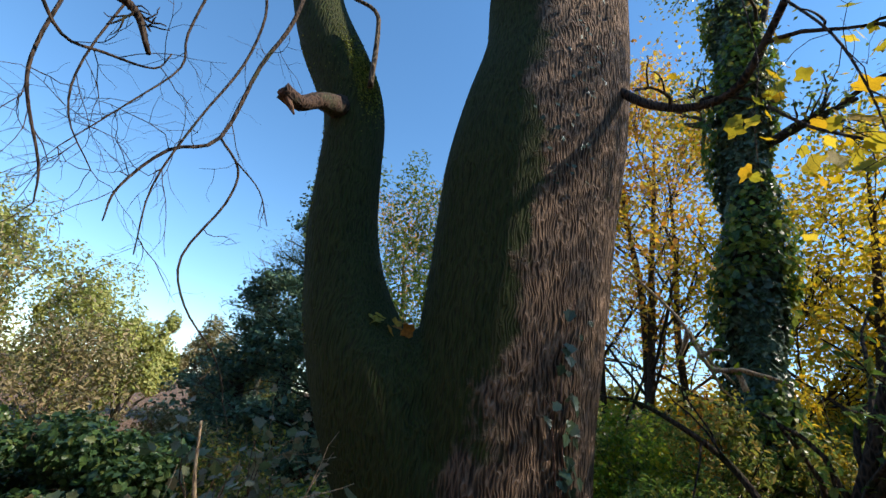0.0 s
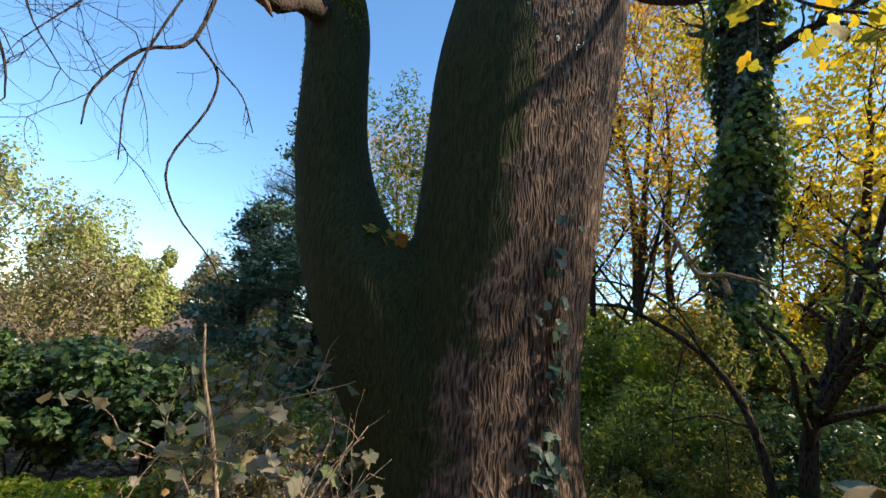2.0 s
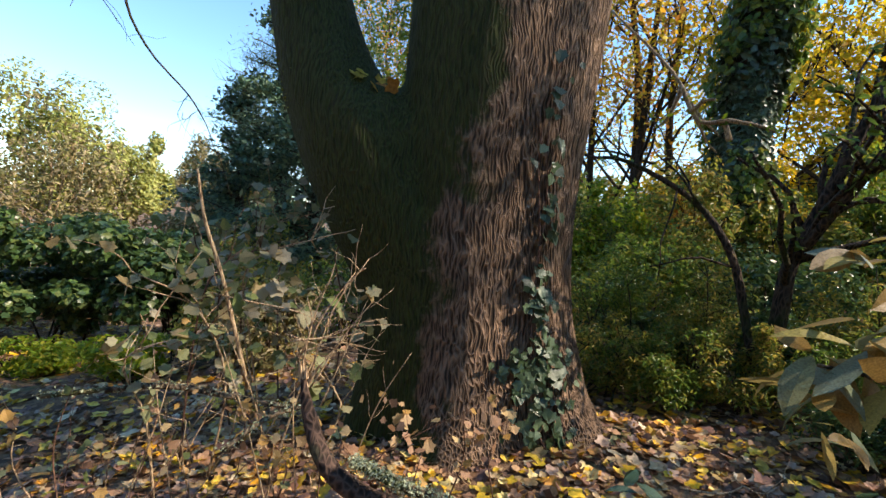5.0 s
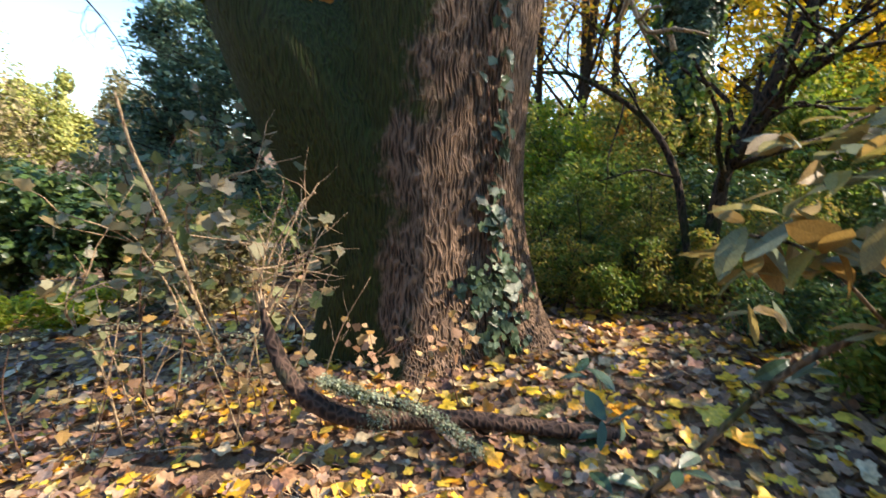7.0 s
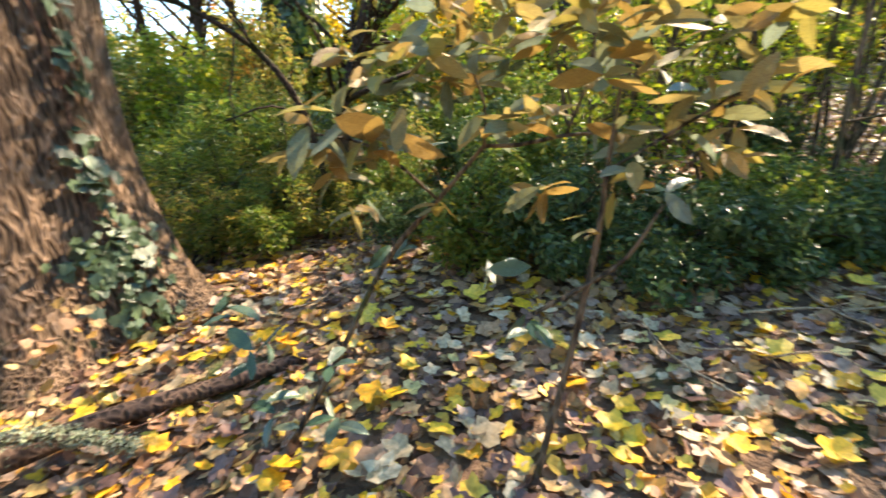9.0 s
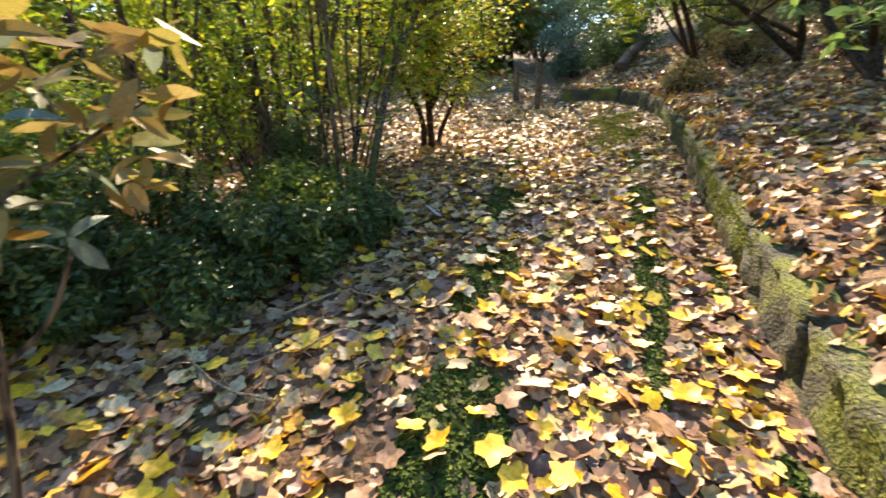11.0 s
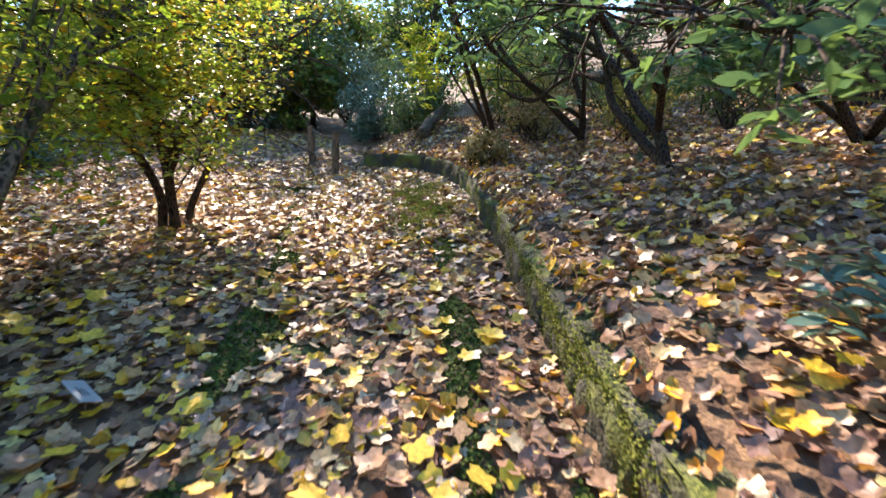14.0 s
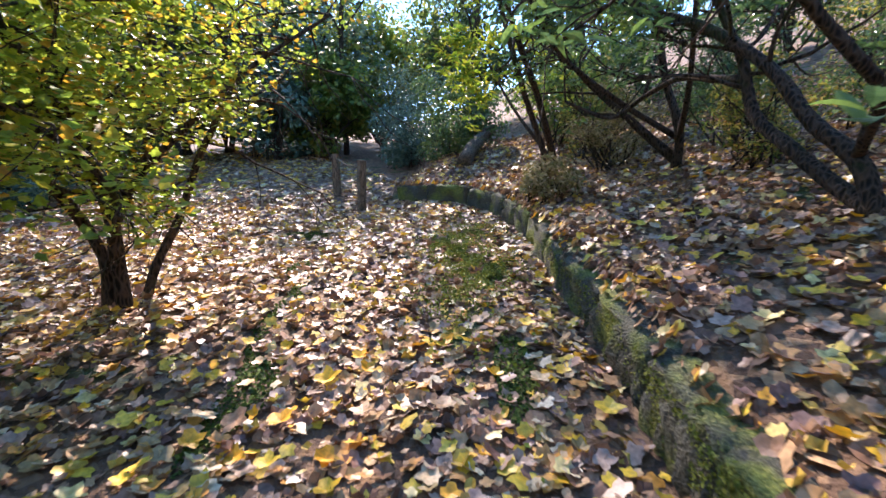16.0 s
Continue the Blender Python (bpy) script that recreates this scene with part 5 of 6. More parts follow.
# the small two-stemmed maple beside the track
def maple(seed=531):
    rng = np.random.default_rng(seed)
    base = on_ground(8.25, -1.0, -0.05)
    root = thing("small_maple", base, "small leaning maple with several dark stems and lime-yellow leaves", "tree")
    tips = []
    for k, (pts, r0) in enumerate([([(0, 0, 0), (0.02, 0.02, 0.45), (0.0, 0.05, 0.95), (-0.3, 0.2, 1.6), (-0.8, 0.35, 2.2), (-1.3, 0.3, 2.7)], 0.062), ([(0.1, 0.14, 0), (0.12, 0.14, 0.5), (0.0, 0.4, 1.1), (-0.2, 0.9, 1.8), (-0.3, 1.4, 2.5)], 0.055),
                                   ([(0.2, -0.1, 0), (0.3, -0.2, 0.35), (0.4, -0.42, 0.8), (0.4, -0.6, 1.3), (0.3, -0.9, 2.0), (0.0, -0.8, 2.7)], 0.045), ([(0, 0, 0.8), (0.4, -0.2, 1.4), (0.8, -0.3, 2.1), (1.0, -0.2, 3.0)], 0.05), ([(0, 0.02, 0.9), (0.05, -0.5, 1.5), (0.1, -1.1, 2.1), (0.0, -1.8, 2.6)], 0.035), ([(0, 0.05, 0.6), (-0.35, -0.1, 0.95), (-0.8, 0.0, 1.3), (-1.3, 0.2, 1.5)], 0.03)]):
        line = smooth_line(pts, 4)
        s = Soup()
        tube(s, line, [r0, r0 * 0.8, r0 * 0.35], 9, wobble=0.04, rng=rng)
        s.build("trunk" if k == 0 else "stem", M_BARK_DARK, root, smooth=True)
        s = Soup()
        for q in range(12):
            grow(s, rng, line[rng.integers(len(line) // 2, len(line))], rng.normal(0, 1, 3) * [1, 1, 0.25] + [-0.3, 0.1, 0.12], rng.uniform(0.8, 1.5), r0 * 0.3, 1, tips, 4, 0.2, -0.02, 0.8)
        tagged(s.build("twig", M_BARK_DARK, root, smooth=True), kind="stuff")
    tips = np.array(tips)
    tips = tips[(tips[:, 2] > 0.85) & ((tips[:, 1] > -1.0) | (tips[:, 2] > 2.3))]
    n = 14000
    p = tips[rng.integers(0, len(tips), n)] + rng.normal(0, 0.14, (n, 3)) * [1, 1, 0.6]
    s = Soup()
    leaves(s, p, 0.058 * rng.uniform(0.6, 1.3, n), rng.normal(0, 0.4, (n, 3)) + [0, 0, 1], LOBED, rng)
    s.build("crown", M_MAPLE, root, "flat sprays of lime and yellow leaves")


maple()


# the rhododendrons on the bank
def rhododendron(x, y, lines, label, seed, leaf_n, whorls, mat, size=0.13, canopy=(), bark_r=0.1, lowest=0.0):
    rng = np.random.default_rng(seed)
    base = on_ground(x, y, -0.08)
    root = thing("rhododendron", base, label, "shrub", "rhododendrons")
    tips = []
    for k, pts in enumerate(lines):
        line = smooth_line(pts, 4)
        s = Soup()
        r0 = bark_r * (1 if k < 2 else 0.6)
        tube(s, line, [r0, r0 * 0.75, r0 * 0.45], 9, wobble=0.05, rng=rng)
        s.build("stem", M_BARK_DARK, root, smooth=True)
        s = Soup()
        for q in range(7):
            grow(s, rng, line[rng.integers(len(line) // 2, len(line))], rng.normal(0, 1, 3) * [1, 1, 0.4] + [0, 0, 0.35], rng.uniform(0.7, 1.3), r0 * 0.3, 1, tips, 4, 0.22, 0.03, 0.8)
        tagged(s.build("twig", M_BARK_DARK, root, smooth=True), kind="stuff")
    tips = np.array(tips)
    tips = tips[(tips[:, 2] + base[2] > lowest) & ((tips[:, 1] + base[1] < -3.2) | (tips[:, 2] + base[2] > 2.6))]
    s = Soup()
    for centre, rad, n in canopy:
        c = np.asarray(centre) - base
        for q in range(2):
            end = c + rng.normal(0, 0.5, 3) * rad
            t = Soup()
            stems = np.concatenate([smooth_line(w, 4)[3:] for w in lines])
            fork_at = stems[np.argmin(np.linalg.norm(stems - end, axis=1))]
            tube(t, smooth_line([fork_at, (fork_at + end) / 2 + rng.normal(0, 0.15, 3), end], 5), [bark_r * 0.36, bark_r * 0.24, 0.006], 6)
            t.build("branch", M_BARK_DARK, root, smooth=True)
        p, d = lumpy(rng, n, c, rad, 16, 0.4)
        for q in p:
            whorl(s, rng, q, rng.integers(5, 9), size, -0.35, (rng.normal(0, 0.3), rng.normal(0, 0.3), 1))
    for q in tips[rng.permutation(len(tips))[:whorls]]:
        whorl(s, rng, q + rng.normal(0, 0.05, 3), rng.integers(5, 9), size, 0.1, (0, 0, 1))
    tagged(s.build("foliage", mat, root), kind="stuff")
    return root


OLD = on_ground(5.35, -5.85, -0.08)
OLD_STEMS = [[(5.35, -5.85, 1.66), (5.72, -5.94, 1.9), (6.06, -5.98, 2.18), (6.41, -6.03, 2.49), (6.56, -6.03, 2.96), (6.69, -5.96, 3.31), (6.84, -5.78, 3.80)],
             [(5.4, -5.85, 1.66), (5.6, -5.9, 2.09), (5.91, -5.94, 2.36), (6.30, -5.98, 2.85), (6.81, -5.87, 3.29), (7.40, -5.80, 3.61), (7.91, -5.52, 4.01)],
             [(6.50, -6.04, 2.80), (6.94, -6.15, 2.90), (7.47, -6.35, 3.02), (8.07, -6.51, 2.94), (8.43, -6.33, 2.72), (8.93, -6.01, 2.98)],
             [(5.6, -5.9, 2.09), (5.3, -5.5, 2.45), (4.8, -4.9, 2.75), (4.3, -4.1, 2.75), (3.9, -3.6, 2.55), (3.5, -3.3, 2.4), (3.0, -3.05, 2.2)],
             [(5.3, -5.5, 2.45), (5.5, -4.9, 3.0), (5.2, -4.3, 3.2), (4.7, -3.8, 2.95), (4.3, -3.5, 2.6)]]
# Canopies at 5 m and above are added, unseen, to shade the bank.
old = rhododendron(5.35, -5.85, [[tuple(np.array(q) - OLD) for q in line] for line in OLD_STEMS],
             "old rhododendron with dark bare crooked stems, leathery leaves and added high shading canopy", 541, 0, 130, M_RHODO, bark_r=0.07, size=0.14, canopy=[((6.6, -4.9, 3.7), (1.6, 0.8, 0.45), 70), ((8.0, -5.6, 4.0), (1.5, 0.9, 0.5), 60), ((8.6, -5.2, 5.3), (1.9, 1.4, 0.6), 190), ((6.9, -5.3, 5.0), (1.5, 1.2, 0.5), 110), ((8.4, -7.6, 5.4), (2.0, 1.4, 0.6), 190), ((4.0, -4.2, 3.3), (1.0, 0.7, 0.3), 26)], lowest=2.35)
rng = np.random.default_rng(1701)
for q in ((2.86, -2.78, 1.88), (2.70, -2.73, 1.96), (3.05, -3.00, 2.06), (2.71, -2.81, 2.12), (2.93, -3.02, 2.22), (3.30, -3.15, 2.27), (3.59, -3.10, 2.15), (3.57, -3.30, 2.42), (3.94, -3.29, 2.37), (3.73, -3.47, 2.31), (4.44, -3.41, 2.14), (4.57, -3.30, 2.56), (3.20, -3.08, 2.33), (2.64, -2.75, 2.01), (3.01, -3.12, 2.13), (4.14, -3.30, 2.59)):
    q = np.array(q)
    root_at = min([np.array(w) for w in OLD_STEMS[3][3:] + OLD_STEMS[4][2:]], key=lambda w: np.linalg.norm(w - q))
    t = Soup()
    tube(t, smooth_line([root_at - OLD, (root_at + q) / 2 - OLD + [0, 0, 0.05], q - OLD], 4), [0.011, 0.008, 0.004], 6)
    spray = t.build("spray", M_BARK_DARK, old, smooth=True)
    whorl_of(spray, M_RHODO, rng, q - OLD, int(rng.integers(7, 10)), 0.13, -0.25, 0.4, OVATE)
rhododendron(8.3, -7.4, [[(0, 0, 0), (-0.1, 0.1, 0.6), (0.1, 0.2, 1.3), (0.0, 0.6, 2.2), (0.2, 1.0, 3.0)], [(0, 0, 0.2), (0.5, 0.4, 0.8), (1.0, 0.9, 1.5), (1.2, 1.4, 2.3)], [(0, 0, 0.4), (-0.6, 0.6, 0.9), (-1.1, 1.2, 1.6), (-1.3, 1.5, 2.4)], [(0, 0, 0.5), (0.2, 1.0, 1.0), (0.4, 1.8, 1.6), (0.5, 2.3, 2.5)]],
             "tall rhododendron with grey stems and dense dark leaves", 542, 0, 110, M_RHODO, bark_r=0.07)
rhododendron(4.1, -6.9, [[(0, 0, 0), (0.1, 0.4, 0.45), (0.0, 1.0, 0.8), (-0.2, 1.6, 0.85), (-0.4, 2.2, 0.75)], [(0, 0, 0.1), (-0.5, 0.5, 0.6), (-1.0, 1.0, 0.9), (-1.3, 1.5, 0.9)], [(0, 0, 0.1), (0.5, 0.6, 0.7), (0.8, 1.3, 0.95), (0.7, 2.0, 0.85)]],
             "rhododendron with glossy green whorled leaves hanging over the bank", 543, 0, 60, M_RHODO, bark_r=0.055, size=0.16, canopy=[((3.7, -4.9, 2.55), (1.1, 0.6, 0.35), 45), ((5.0, -5.6, 3.2), (1.5, 0.9, 0.4), 40), ((2.6, -5.6, 2.35), (1.0, 0.6, 0.4), 60)])
# Lime instead of the leathery green puts sunlight into the leaf colour.
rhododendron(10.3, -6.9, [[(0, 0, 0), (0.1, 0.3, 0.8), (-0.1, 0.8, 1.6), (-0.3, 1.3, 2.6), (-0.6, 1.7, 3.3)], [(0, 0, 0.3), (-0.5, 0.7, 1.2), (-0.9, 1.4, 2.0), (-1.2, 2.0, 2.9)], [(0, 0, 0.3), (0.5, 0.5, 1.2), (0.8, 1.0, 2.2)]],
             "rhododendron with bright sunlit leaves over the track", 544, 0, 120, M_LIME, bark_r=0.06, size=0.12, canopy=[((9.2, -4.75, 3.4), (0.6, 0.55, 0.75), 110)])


# low whorled plants on the bank
def rosette(x, y, stems, tall, spread, label, seed, size=0.135):
    rng = np.random.default_rng(seed)
    root = thing("rosette_plant", on_ground(x, y), label, "plant", "low bank plants")
    for k in range(stems):
        a = k * 2.4
        r = spread * math.sqrt((k + 0.3) / stems)
        q = np.array([r * math.cos(a), r * math.sin(a), tall * rng.uniform(0.6, 1.15) * (1.1 - 0.5 * (r / spread) ** 2)])
        s = Soup()
        tube(s, smooth_line([(0, 0, -0.02), q * [0.5, 0.5, 0.6], q], 3), [0.008, 0.006], 5)
        stem = s.build("stem", M_TWIG_BROWN, root, smooth=True)
        whorl_of(stem, M_TEAL, rng, q, rng.integers(7, 10), size, -0.2, 0.4, OVATE)
    return root


rosette(2.55, -3.45, 25, 0.3, 0.42, "low bluish-green shrub with whorled leaves on the bank", 551)
rosette(1.62, -2.48, 4, 0.16, 0.16, "small bright green whorled plant beside the wall", 552, 0.14)
rosette(9.5, -6.0, 8, 0.2, 0.3, "small light green plant under the rhododendrons", 553, 0.1)

# plant labels, and the fern by the old trunk
def plant_label(x, y, tall, label, lean=0.15, big=1.0):
    root = thing("plant_label", on_ground(x, y), label, "label", "plant labels")
    s = Soup()
    tube(s, [(0, 0, -0.05), (0, lean * tall, tall)], [0.005, 0.005], 6)
    s.build("stake", M_POST, root, smooth=True)
    bm = bmesh.new()
    bmesh.ops.create_cube(bm, size=1.0)
    bmesh.ops.scale(bm, vec=(0.1 * big, 0.065 * big, 0.006), verts=bm.verts)
    bmesh.ops.bevel(bm, geom=bm.edges[:], offset=0.002, segments=1, affect="EDGES")
    me = bpy.data.meshes.new("plate")
    bm.to_mesh(me)
    bm.free()
    me.materials.append(M_PLATE)
    ob = new("plate", me)
    ob.parent = root
    ob.location = (0, lean * tall, tall + 0.012)
    ob.rotation_euler = (0.5, -0.4, 0.6)
    for k in range(3):
        s = Soup()
        s.add([(-0.04, 0.016 - 0.016 * k, 0.0034), (0.03 - 0.01 * k, 0.016 - 0.016 * k, 0.0034), (0.03 - 0.01 * k, 0.022 - 0.016 * k, 0.0034), (-0.04, 0.022 - 0.016 * k, 0.0034)], None, [(0, 1, 2, 3)])
        s.build("text_line", M_BARK_DARK, ob)


M_PLATE, pn, pl, pb = material("pale_plate")
pt = pn.new("ShaderNodeTexNoise")
pt.inputs["Scale"].default_value = 30
pr = ramp(pn, [(0.3, (0.26, 0.27, 0.26)), (0.7, (0.4, 0.41, 0.4))])
pl.new(pt.outputs[0], pr.inputs[0])
pl.new(pr.outputs[0], pb.inputs["Base Color"])
pb.inputs["Roughness"].default_value = 0.5
plant_label(4.6, -0.72, 0.1, "pale plant label tilted over the leaves beside the track", 0.1, 1.7)
plant_label(6.9, -5.3, 0.2, "small pale plant label on a stake in the leaves")
rng = np.random.default_rng(561)
log = thing("old_trunk", (0, 0, 0), "grey leaning dead trunk at the foot of the slope", "trunk")
s = Soup()
tube(s, smooth_line([on_ground(12.6, -6.3, 0.1), on_ground(13.2, -6.9, 0.25), on_ground(13.7, -7.6, 0.5)], 4), [0.16, 0.15, 0.1], 9, wobble=0.08, rng=rng)
s.build("stem", M_BARK_GREY, log, smooth=True)
fern = thing("fern", on_ground(13.4, -6.7, 0.25), "bright green fern beside the dead trunk", "fern")
for k in range(11):
    a = k * 2.4
    w = np.array([(t * 0.7 * math.cos(a), t * 0.7 * math.sin(a), 0.5 * t - 0.45 * t * t) for t in np.linspace(0, 1, 14)])
    s = Soup()
    tube(s, w, [0.008, 0.003], 4)
    side = np.array([-math.sin(a), math.cos(a), 0.0])
    for e in (-1, 1):
        leaves(s, w[2:] + side * e * 0.07, np.linspace(0.18, 0.06, 12), np.tile([0, 0, 1.0], (12, 1)), BLADE, rng, along=np.tile(side * e, (12, 1)))
    s.build("frond", M_GREEN, fern)

# ---- understory and woodland ----
UNDER = [(1.9, 6.2, (1.0, 0.8, 0.8), M_DARKGREEN), (3.2, 6.4, (1.1, 0.9, 1.0), M_GREEN), (2.5, 5.3, (0.7, 0.6, 0.45), M_DARKGREEN), (4.3, 5.4, (1.0, 0.9, 0.9), M_DARKGREEN), (5.3, 4.4, (1.1, 0.9, 0.9), M_GREEN),
         (3.7, 4.6, (0.7, 0.6, 0.5), M_DARKGREEN), (6.4, 3.6, (1.2, 1.0, 1.0), M_GREEN), (4.7, 3.2, (0.8, 0.8, 0.7), M_DARKGREEN), (7.4, 5.6, (1.4, 1.2, 1.5), M_OLIVE), (5.6, 6.8, (1.3, 1.1, 1.4), M_OLIVE), (2.2, 8.2, (1.4, 1.1, 1.4), M_OLIVE), (3.8, 8.8, (1.4, 1.2, 1.5), M_GREEN),
         (9.0, 3.6, (1.4, 1.2, 1.3), M_OLIVE), (10.8, 2.6, (1.3, 1.0, 0.5), M_TEAL), (12.8, 2.4, (1.5, 1.0, 0.55), M_TEAL), (14.8, 1.8, (1.3, 1.1, 0.6), M_TEAL), (10.5, 4.5, (1.5, 1.3, 1.3), M_OLIVE), (13.0, 3.8, (1.6, 1.4, 1.4), M_GREEN), (8.6, 2.4, (0.9, 0.8, 0.8), M_GREEN), (0.2, 7.8, (1.2, 1.0, 1.3), M_GREEN), (-1.2, 7.2, (1.2, 1.0, 1.2), M_GREEN)]
for k, (x, y, r, mat) in enumerate(UNDER):
    shrub("understory_shrub", x, y, r, 4600, mat, 0.088, OVAL, {M_DARKGREEN: "dark glossy evergreen shrub in the understory", M_GREEN: "mid-green leafy shrub in the understory", M_OLIVE: "olive-green shrub fading to brown", M_TEAL: "bluish evergreen shrub beyond the track"}[mat], "shrub", "understory shrubs", 7, seed=600 + k, lift=0.5, blobs=20, blob=0.36)
LEFT = [(-6.4, 7.8, (2.0, 1.5, 1.3), M_DARKGREEN, 9000, 0.62), (-8.4, 6.6, (2.0, 1.6, 1.4), M_DARKGREEN, 8000, 0.62), (-4.7, 8.2, (1.4, 1.1, 1.15), M_DARKGREEN, 6000, 0.6), (-2.6, 6.2, (1.0, 0.9, 0.7), M_OLIVE, 4000, 0.5), (-3.6, 5.6, (0.8, 0.6, 0.35), M_LIME, 2200, 0.5),
        (-5.2, 6.2, (0.9, 0.7, 0.35), M_LIME, 2400, 0.5), (-2.0, 5.6, (0.8, 0.7, 0.75), M_BUFF, 3600, 0.5), (-3.2, 8.6, (1.4, 1.2, 1.3), M_OLIVE, 5000, 0.5), (-9.5, 9.5, (1.8, 1.6, 1.6), M_GREEN, 6000, 0.5)]
for k, (x, y, r, mat, n, up_by) in enumerate(LEFT):
    shrub("thicket_shrub", x, y, r, n, mat, 0.115 if mat is M_DARKGREEN else 0.085, LOBED if mat is M_DARKGREEN else OVAL, {M_LIME: "sunlit yellow-green low growth under the thicket", M_DARKGREEN: "dark leafy thicket in shade", M_GREEN: "green shrub in the thicket", M_OLIVE: "olive and brown shrub in the thicket", M_BUFF: "half-bare buff shrub in the thicket"}[mat], "shrub", "thicket shrubs", 9, seed=640 + k, lift=up_by, blobs=20, blob=0.32)
# small-leaved evergreens that stand close behind the great tree
for k, (x, y, r, mat, n) in enumerate([(1.75, 4.45, (0.55, 0.45, 0.55), M_OLIVE, 3200), (2.25, 4.15, (0.55, 0.45, 0.5), M_GREEN, 3600), (2.85, 4.0, (0.55, 0.45, 0.5), M_OLIVE, 3600), (3.35, 3.55, (0.55, 0.5, 0.55), M_GREEN, 3400), (3.0, 3.0, (0.5, 0.42, 0.38), M_DARKGREEN, 3000),
                                       (2.05, 5.1, (0.7, 0.5, 0.85), M_GREEN, 4200), (2.9, 4.9, (0.7, 0.5, 0.95), M_OLIVE, 4200), (3.9, 4.0, (0.6, 0.55, 0.8), M_OLIVE, 4000), (1.35, 5.2, (0.5, 0.45, 0.8), M_OLIVE, 3200), (4.2, 3.1, (0.6, 0.55, 0.7), M_DARKGREEN, 3600)]):
    shrub("small_leaved_shrub", x, y, r, n, mat, 0.055, LANCE, {M_DARKGREEN: "dense evergreen shrub with small dark glossy leaves", M_OLIVE: "airy shrub with small olive leaves", M_GREEN: "shrub with small mid-green leaves"}[mat], "shrub", "small-leaved shrubs", 9, seed=1600 + k, lift=0.5, blobs=26, blob=0.3, stem_r=0.01)
# end of the track: shrubs up the slope
END = [(14.5, -7.0, (1.6, 1.5, 1.3), M_DARKGREEN), (17.0, -6.8, (1.5, 1.4, 1.3), M_TEAL), (15.8, 1.8, (1.8, 1.6, 1.4), M_OLIVE), (12.3, -8.5, (1.6, 1.5, 1.4), M_GREEN), (19.5, -8.0, (2.4, 2.2, 2.2), M_TEAL), (14.5, -11.0, (2.2, 2.0, 1.9), M_DARKGREEN), (23.0, -2.5, (2.2, 2.0, 1.8), M_TEAL), (20.0, 2.0, (2.6, 2.4, 2.4), M_GREEN), (10.8, -10.5, (1.8, 1.6, 1.6), M_DARKGREEN), (7.0, -11.5, (2.0, 1.8, 1.8), M_DARKGREEN), (15.0, 5.0, (2.0, 2.0, 2.0), M_GREEN), (3.0, -11.0, (2.0, 1.8, 1.8), M_DARKGREEN), (-1.0, -9.0, (2.2, 2.0, 1.8), M_DARKGREEN)]
for k, (x, y, r, mat) in enumerate(END):
    shrub("hillside_shrub", x, y, r, 5200, mat, 0.11, OVAL, {M_DARKGREEN: "dark evergreen shrub on the hillside", M_GREEN: "green shrub on the hillside", M_OLIVE: "olive shrub on the hillside", M_TEAL: "bluish shrub on the slope behind the posts"}[mat], "shrub", "hillside shrubs", 7, seed=680 + k, lift=0.5, blobs=20, blob=0.36)
# twiggy undergrowth on the bank behind the rhododendrons
for k, (x, y, r, mat) in enumerate([(7.2, -7.4, (0.9, 0.7, 0.8), M_OLIVE), (6.0, -7.9, (1.0, 0.8, 0.9), M_DARKGREEN), (9.4, -7.3, (0.9, 0.8, 0.8), M_BUFF), (4.6, -8.2, (1.1, 0.8, 0.9), M_DARKGREEN), (8.4, -8.6, (1.2, 1.0, 1.1), M_DARKGREEN), (6.9, -9.2, (1.3, 1.0, 1.2), M_OLIVE), (10.6, -8.0, (1.0, 0.9, 1.0), M_OLIVE), (2.6, -8.6, (1.2, 0.9, 0.9), M_DARKGREEN), (5.2, -9.8, (1.4, 1.0, 1.3), M_DARKGREEN)]):
    shrub("bank_shrub", x, y, r, 2600, mat, 0.07, LANCE, {M_DARKGREEN: "twiggy dark evergreen shrub in shade on the bank", M_OLIVE: "twiggy olive-leaved shrub on the bank", M_BUFF: "twiggy dry tan-leaved shrub on the bank"}[mat], "shrub", "bank shrubs", 16, seed=1800 + k, lift=0.55, blobs=24, blob=0.3, stem_r=0.016)
shrub("dry_bush", 8.9, -5.75, (0.55, 0.45, 0.4), 1500, M_BUFF, 0.08, OVAL, "dry tan-leaved bush hanging over the wall", "shrub", seed=700, lift=0.5)

MID = [(3.0, 7.7, 1.7, M_LIME), (4.0, 7.0, 1.5, M_OLIVE), (6.2, 8.3, 1.9, M_YELLOW), (7.6, 7.7, 1.9, M_LIME), (6.1, 6.0, 1.5, M_GREEN), (8.3, 6.2, 1.8, M_OLIVE), (5.4, 9.6, 2.0, M_ORANGE), (9.4, 7.6, 2.0, M_YELLOW), (2.6, 9.8, 1.9, M_GREEN), (1.4, 10.2, 1.9, M_OLIVE)]
for k, (x, y, rz, mat) in enumerate(MID):
    shrub("tall_shrub", x, y, (0.95, 0.95, rz), 3000, mat, 0.1, OVAL, {M_LIME: "airy tall shrub with lime leaves", M_OLIVE: "airy tall shrub with olive leaves", M_YELLOW: "airy tall shrub in yellow leaf", M_GREEN: "airy tall green shrub", M_ORANGE: "airy tall shrub in orange leaf"}[mat], "shrub", "tall shrubs", 8, seed=660 + k, lift=0.62, blobs=26, blob=0.24)

